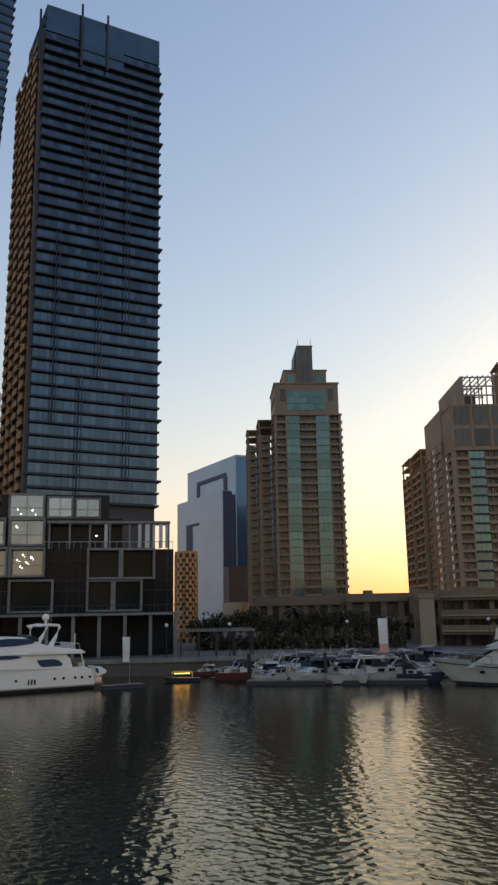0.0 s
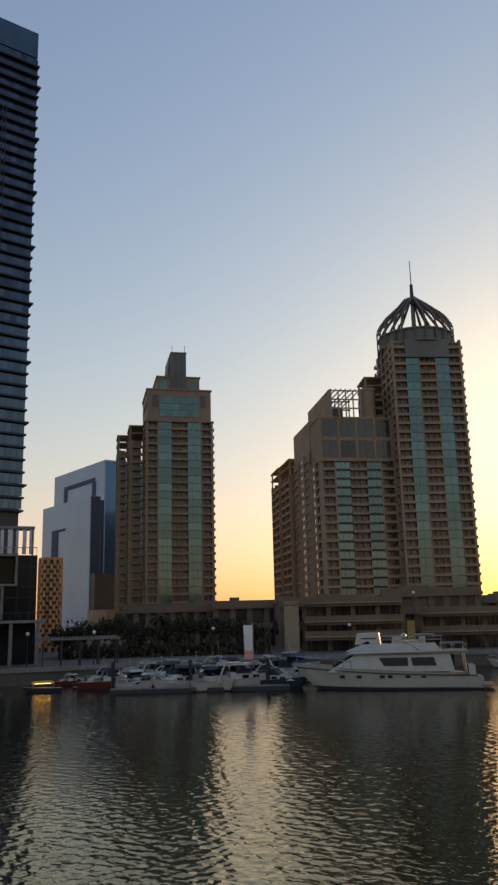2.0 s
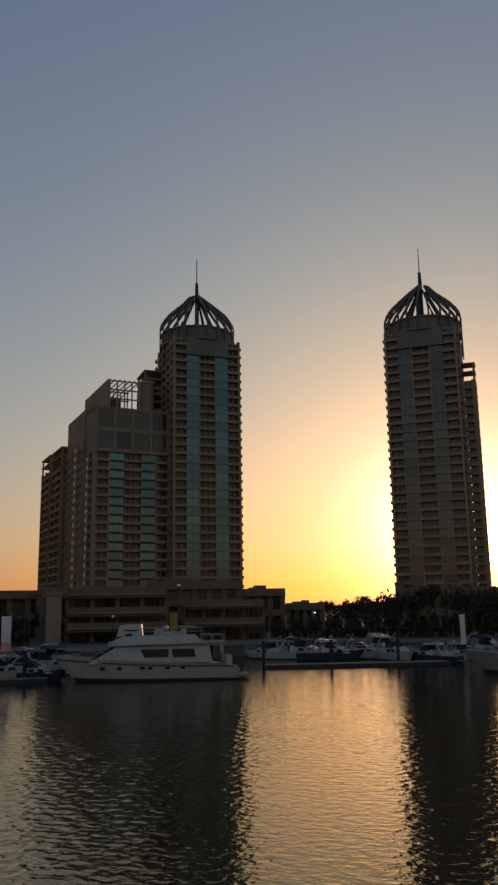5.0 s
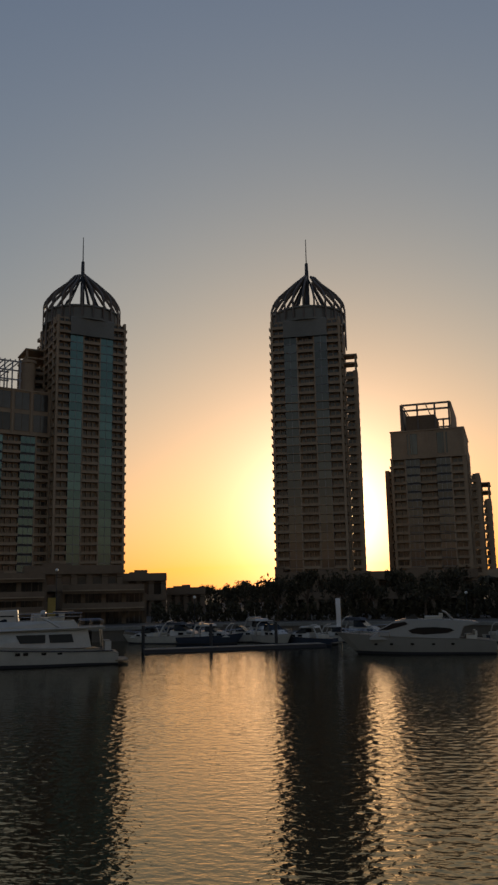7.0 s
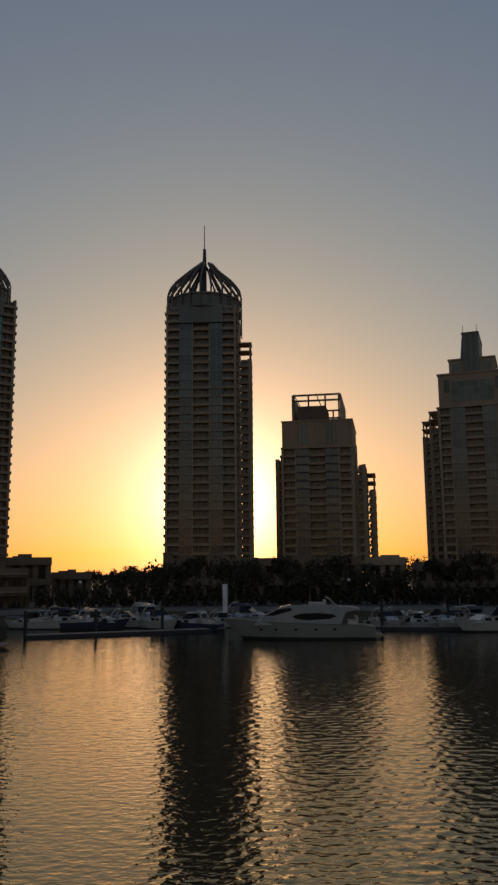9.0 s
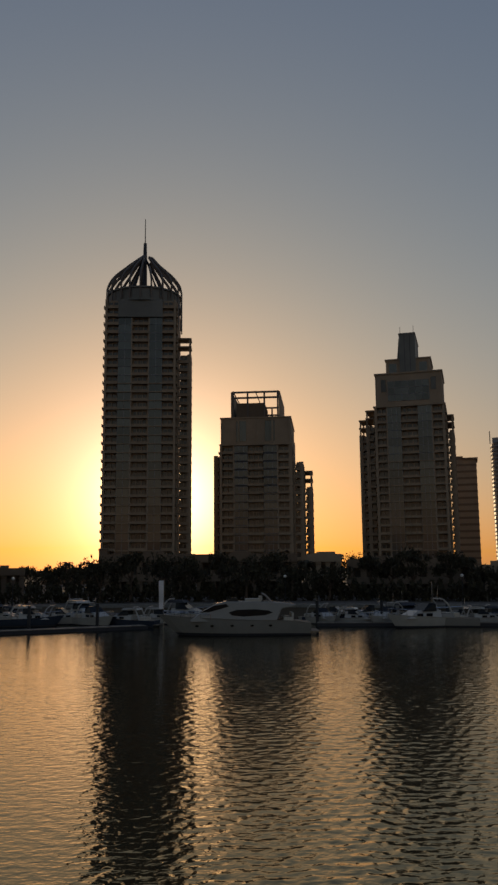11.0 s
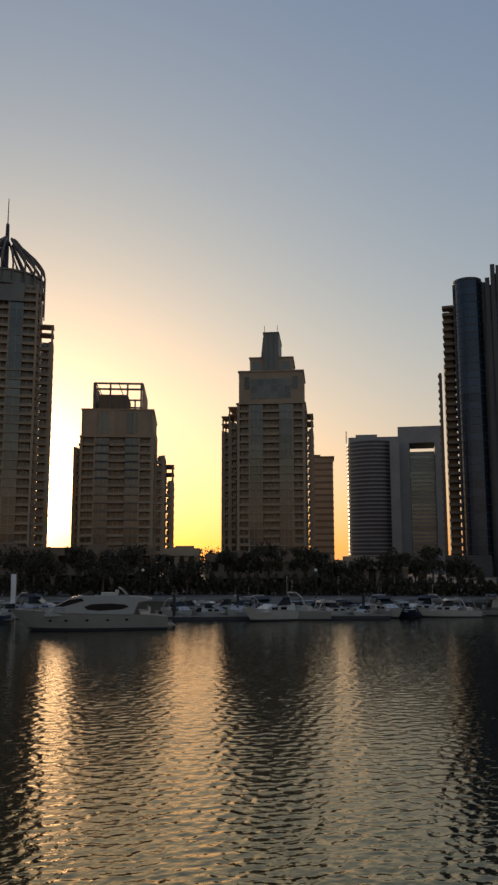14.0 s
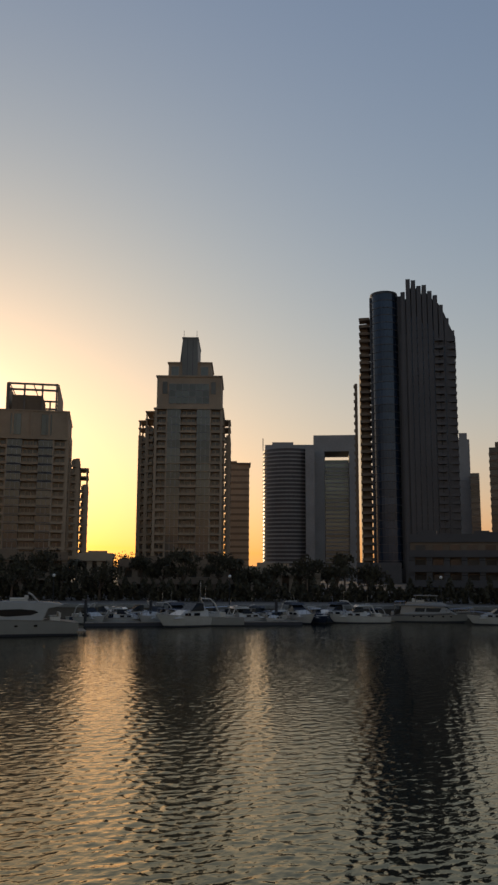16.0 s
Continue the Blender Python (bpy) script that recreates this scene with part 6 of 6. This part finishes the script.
    tube(arch, ((-4.3, -2.05, 7.1), (-4.3, 2.05, 7.1)), 0.14, 8)
    tube(arch, ((-6.2, -1.8, 7.1), (-6.2, 1.8, 7.1)), 0.14, 8)
    radar_arch = part("radar_arch", arch, W, t)
    for name, px, py, pz, r in (("radome", -5.5, -1.2, 8.0, 0.42), ("small_dome", -7.4, -1.7, 7.0, 0.26)):
        bm = bmesh.new()
        bmesh.ops.create_uvsphere(bm, u_segments=14, v_segments=9, radius=r, matrix=Matrix.Translation((px, py, pz)))
        tube(bm, ((px, py, pz - 0.95 if name == "radome" else 5.7), (px, py, pz)), 0.14 if name == "radome" else 0.06, 8)
        part(name, bm, W, radar_arch)
    bm = bmesh.new()
    tube(bm, ((-5.0, -0.6, 7.1), (-5.0, -0.6, 8.9)), (0.03, 0.02), 5)
    tube(bm, ((-4.6, -0.3, 7.1), (-4.5, -0.3, 8.3)), (0.03, 0.02), 5)
    part("aerial", bm, CHROME, radar_arch)
    part("windshield", side_form(((-8.4, 5.6), (-6.7, 5.2), (-6.5, 5.6), (-7.3, 6.15)), 2.2, 0.1, 0.04), TINT, fly)
    part("fly_sofa", boxes((-3.4, -2.3, -2.0, 2.0, 4.4, 4.75), (-2.5, -2.3, -2.0, 2.0, 4.7, 5.15)), CREAM, fly)
    bm = bmesh.new()
    for sgn in (-1, 1):
        tube(bm, ((-4.0, sgn * 2.6, 5.15), (-2.0, sgn * 2.6, 5.05), (-1.85, sgn * 2.6, 4.3)), 0.035, 5)
        tube(bm, ((-3.0, sgn * 2.6, 4.4), (-3.0, sgn * 2.6, 5.1)), 0.03, 5)
    tube(bm, ((-2.4, -2.4, 4.4), (-2.4, -2.4, 6.2)), 0.09, 6)
    part("fly_rail", bm, CHROME, fly)
    part("swim_platform", boxes((-0.1, 1.1, -2.8, 2.8, 0.45, 0.62)), TEAK, hull).matrix_basis = pose(L / 2, 0, 0)
    tx, ty = bx + 0.55 * math.cos(radians(ang)) + 1.6 * nx, by + 0.55 * math.sin(radians(ang)) + 1.6 * ny
    d = thing("tender", "small white tender stowed on the swim platform", "dinghy", tx, ty, 0.62, ang)
    part("cradle", boxes((-0.4, 0.4, -0.9, -0.75, 0, 0.6), (-0.4, 0.4, 0.75, 0.9, 0, 0.6)), CHROME, d)
    part("hull", side_form(((-0.35, 0.55), (0.75, 1.0), (0.95, 1.25), (0.2, 1.75), (-0.5, 1.85), (-0.55, 0.9)), 1.3, 0.0, 0.16), W, d)
    part("cockpit", side_form(((-0.5, 1.2), (-0.1, 1.0), (-0.2, 1.55), (-0.5, 1.7)), 1.33, 0.0, 0.0), NAVY_PANEL, d)


cream_yacht()
motor_yacht("white flybridge yacht with a hardtop moored by the black tower", 75.5, 127, 0, 13.0, flip=True, arch=0, bimini=True)

rng = random.Random(3)
spots = [(0.2, 103, 80, 9), (1.6, 99, 60, 10), (3.6, 104, 100, 11), (4.6, 101, 95, 12), (5.8, 106, 85, 13), (6.7, 100, 100, 11), (7.6, 108, 90, 12), (8.6, 97, 70, 11), (9.6, 98, 60, 12), (10.6, 99, 75, 12), (11.6, 104, 90, 13),
         (12.6, 112, 80, 14), (4.1, 98.5, 75, 9), (6.2, 103, 60, 10), (7.9, 101, 105, 10), (8.2, 105, 110, 12), (9.2, 102, 85, 13), (11.1, 97.5, 65, 10), (2.4, 97.5, 0, 9), (5.2, 98, 0, 10), (7.0, 97, 0, 11), (3.0, 109, 0, 12), (9.0, 111, 0, 12), (10.2, 104, 0, 12), (-0.9, 110, 10, 8), (-2.6, 111, 5, 7),
         (27.5, 126, 0, 11), (29.5, 124, 5, 12), (31.6, 122, 0, 13), (33.8, 124, -5, 12), (36.0, 120, 4, 13), (38.2, 117, 0, 12), (40.5, 121, 8, 11), (42.2, 124, 85, 12), (28.6, 131, 90, 10), (30.6, 132, 95, 11), (35.2, 130, 90, 12),
         (51.8, 118, 80, 10), (52.9, 119, 95, 11), (54.0, 117, 85, 10), (55.2, 119, 100, 12), (56.4, 117, 90, 10), (57.7, 119, 80, 11), (59.0, 113, 5, 13), (61.2, 118, 95, 11), (62.4, 117, 85, 10), (63.8, 119, 90, 11), (65.0, 118, 80, 9),
         (66.2, 121, 95, 11), (67.5, 122, 85, 10), (68.8, 123, 90, 11), (70.4, 122, 170, 10), (79.9, 124, 175, 11), (71.7, 127, 90, 9)]
for i, (az, d, heading, L) in enumerate(spots):
    dark = rng.random() < (0.12 if az < 14 else 0.4) or az < 0.5
    cabin_boat(("dark red cabin cruiser at its berth" if az < 2.8 else "navy-hulled white cabin cruiser at its berth") if dark else "white cabin cruiser with tinted screen at its berth", az + rng.uniform(-0.15, 0.15), d, rng.choice((15, 35, 160, 200, 60, -25, 120)), L * rng.uniform(0.72, 1.0), dark, rng.random() < 0.75, i)


def pontoon(label, az0, az1, d0, d1, w=2.2, posts=True):
    ax, ay = polar(az0, d0)
    bx, by = polar(az1, d1)
    L = math.hypot(bx - ax, by - ay)
    t = thing("pontoon", label, "pontoon", ax, ay, 0.0, math.degrees(math.atan2(by - ay, bx - ax)))
    part("float", boxes((0, L, -w / 2, w / 2, -0.4, 0.42)), ANTIFOUL, t)
    n = int(L / 0.6)
    m = shared(("board", w), lambda: boxes((0.01, 0.58, -w / 2 - 0.05, w / 2 + 0.05, 0.424, 0.48)), DECK)
    for i in range(min(n, 120)):
        piece("board", m, t, i * 0.6)
    for i in range(int(L / 9) + 1 if posts else 0):
        bm = bmesh.new()
        tube(bm, ((i * 9, w / 2 + 0.2, -1), (i * 9, w / 2 + 0.2, 3.4)), 0.22, 8)
        part("mooring_post", bm, DARK_METAL, t)


pontoon("low floating pontoon below the small boats", 0.0, 12.2, 96.5, 95.5)
pontoon("floating pontoon catching the sun", 27.0, 39.5, 107, 112)
pontoon("floating pontoon along the berths", 51.5, 66.5, 114, 117)
pontoon("boarding pontoon beside the big yacht", -9.9, -7.2, 94, 96, 1.2, False)


def banner(label, az, d, z0, z1, w, foot=False):
    x, y = polar(az, d)
    t = thing("banner_flag", label, "flag", x, y, z0 - 3.0, -az)
    bm = bmesh.new()
    tube(bm, ((0, 0, 0), (0, 0, z1 - z0 + 3.2)), 0.05, 6)
    part("pole", bm, CHROME, t)
    bm = bmesh.new()
    rows = []
    for i in range(9):
        u = i / 8
        z = 3.0 + (z1 - z0) * u
        dy = 0.12 * math.sin(u * 7)
        rows.append([bm.verts.new(p) for p in ((-w * (0.92 + 0.08 * u), dy - 0.01, z), (0.0, -0.01, z), (0.0, 0.01, z), (-w * (0.92 + 0.08 * u), dy + 0.01, z))])
    for a, b in zip(rows, rows[1:]):
        for j in range(4):
            bm.faces.new((a[j], a[(j + 1) % 4], b[(j + 1) % 4], b[j])).material_index = 1 if foot and a[0].co.z < 3.6 else 0
    part("cloth", bm, (BANNER, PINK), t)


banner("tall white banner flag with a pink foot beside the boats", 9.75, 98, 3.3, 7.2, 1.1, True)
banner("white banner flag on the quay", -8.1, 113, 1.9, 5.2, 1.0)
banner("slim white banner flag on a pole by the boats", 40.75, 112, 2.6, 6.4, 0.7)


def water_taxi():
    x, y = polar(-4.6, 103)
    t = thing("water_taxi", "small wooden ferry boat with a glowing yellow canopy", "boat", x, y, 0.0, 4.6)
    hull = part("hull", hull_mesh(4.8, 1.5, 0.4, 0.2, None), (NAVY_HULL, ANTIFOUL, TEAK), t)
    bm = bmesh.new()
    house(bm, -1.2, 1.5, 1.3, 1.15, 1.0, 1.2, 0.25, 0.25)
    part("canopy", bm, YELLOW, t)
    for px in (-1.2, 1.8):
        for sgn in (-1, 1):
            bm = bmesh.new()
            tube(bm, ((px * 0.8, sgn * 0.56, 0.3), (px * 0.8, sgn * 0.54, 1.0)), 0.04, 5)
            part("canopy_post", bm, CHROME, t)
    part("lamp", boxes((-0.8, 1.1, -0.06, 0.06, 0.90, 0.97)), AMBER_LAMP, t)


water_taxi()


def sail_mast():
    x, y = polar(59.75, 114)
    t = thing("sailing_yacht", "white sailing yacht with a short bare mast", "boat", x, y, 0.0, -59.75)
    hull = part("hull", hull_mesh(11, 3.1, 1.1, 0.4, None), (GELCOAT_SHADED, ANTIFOUL, TEAK), t)
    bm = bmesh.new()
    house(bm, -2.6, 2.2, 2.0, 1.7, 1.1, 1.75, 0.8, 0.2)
    cabin = part("cabin", bm, GELCOAT_SHADED, t)
    bm = bmesh.new()
    tube(bm, ((-0.6, 0, 1.1), (-0.6, 0, 6.0)), 0.1, 6)
    tube(bm, ((-0.6, 0, 2.4), (3.2, 0, 2.6)), 0.09, 6)
    part("mast", bm, CHROME, t)


sail_mast()
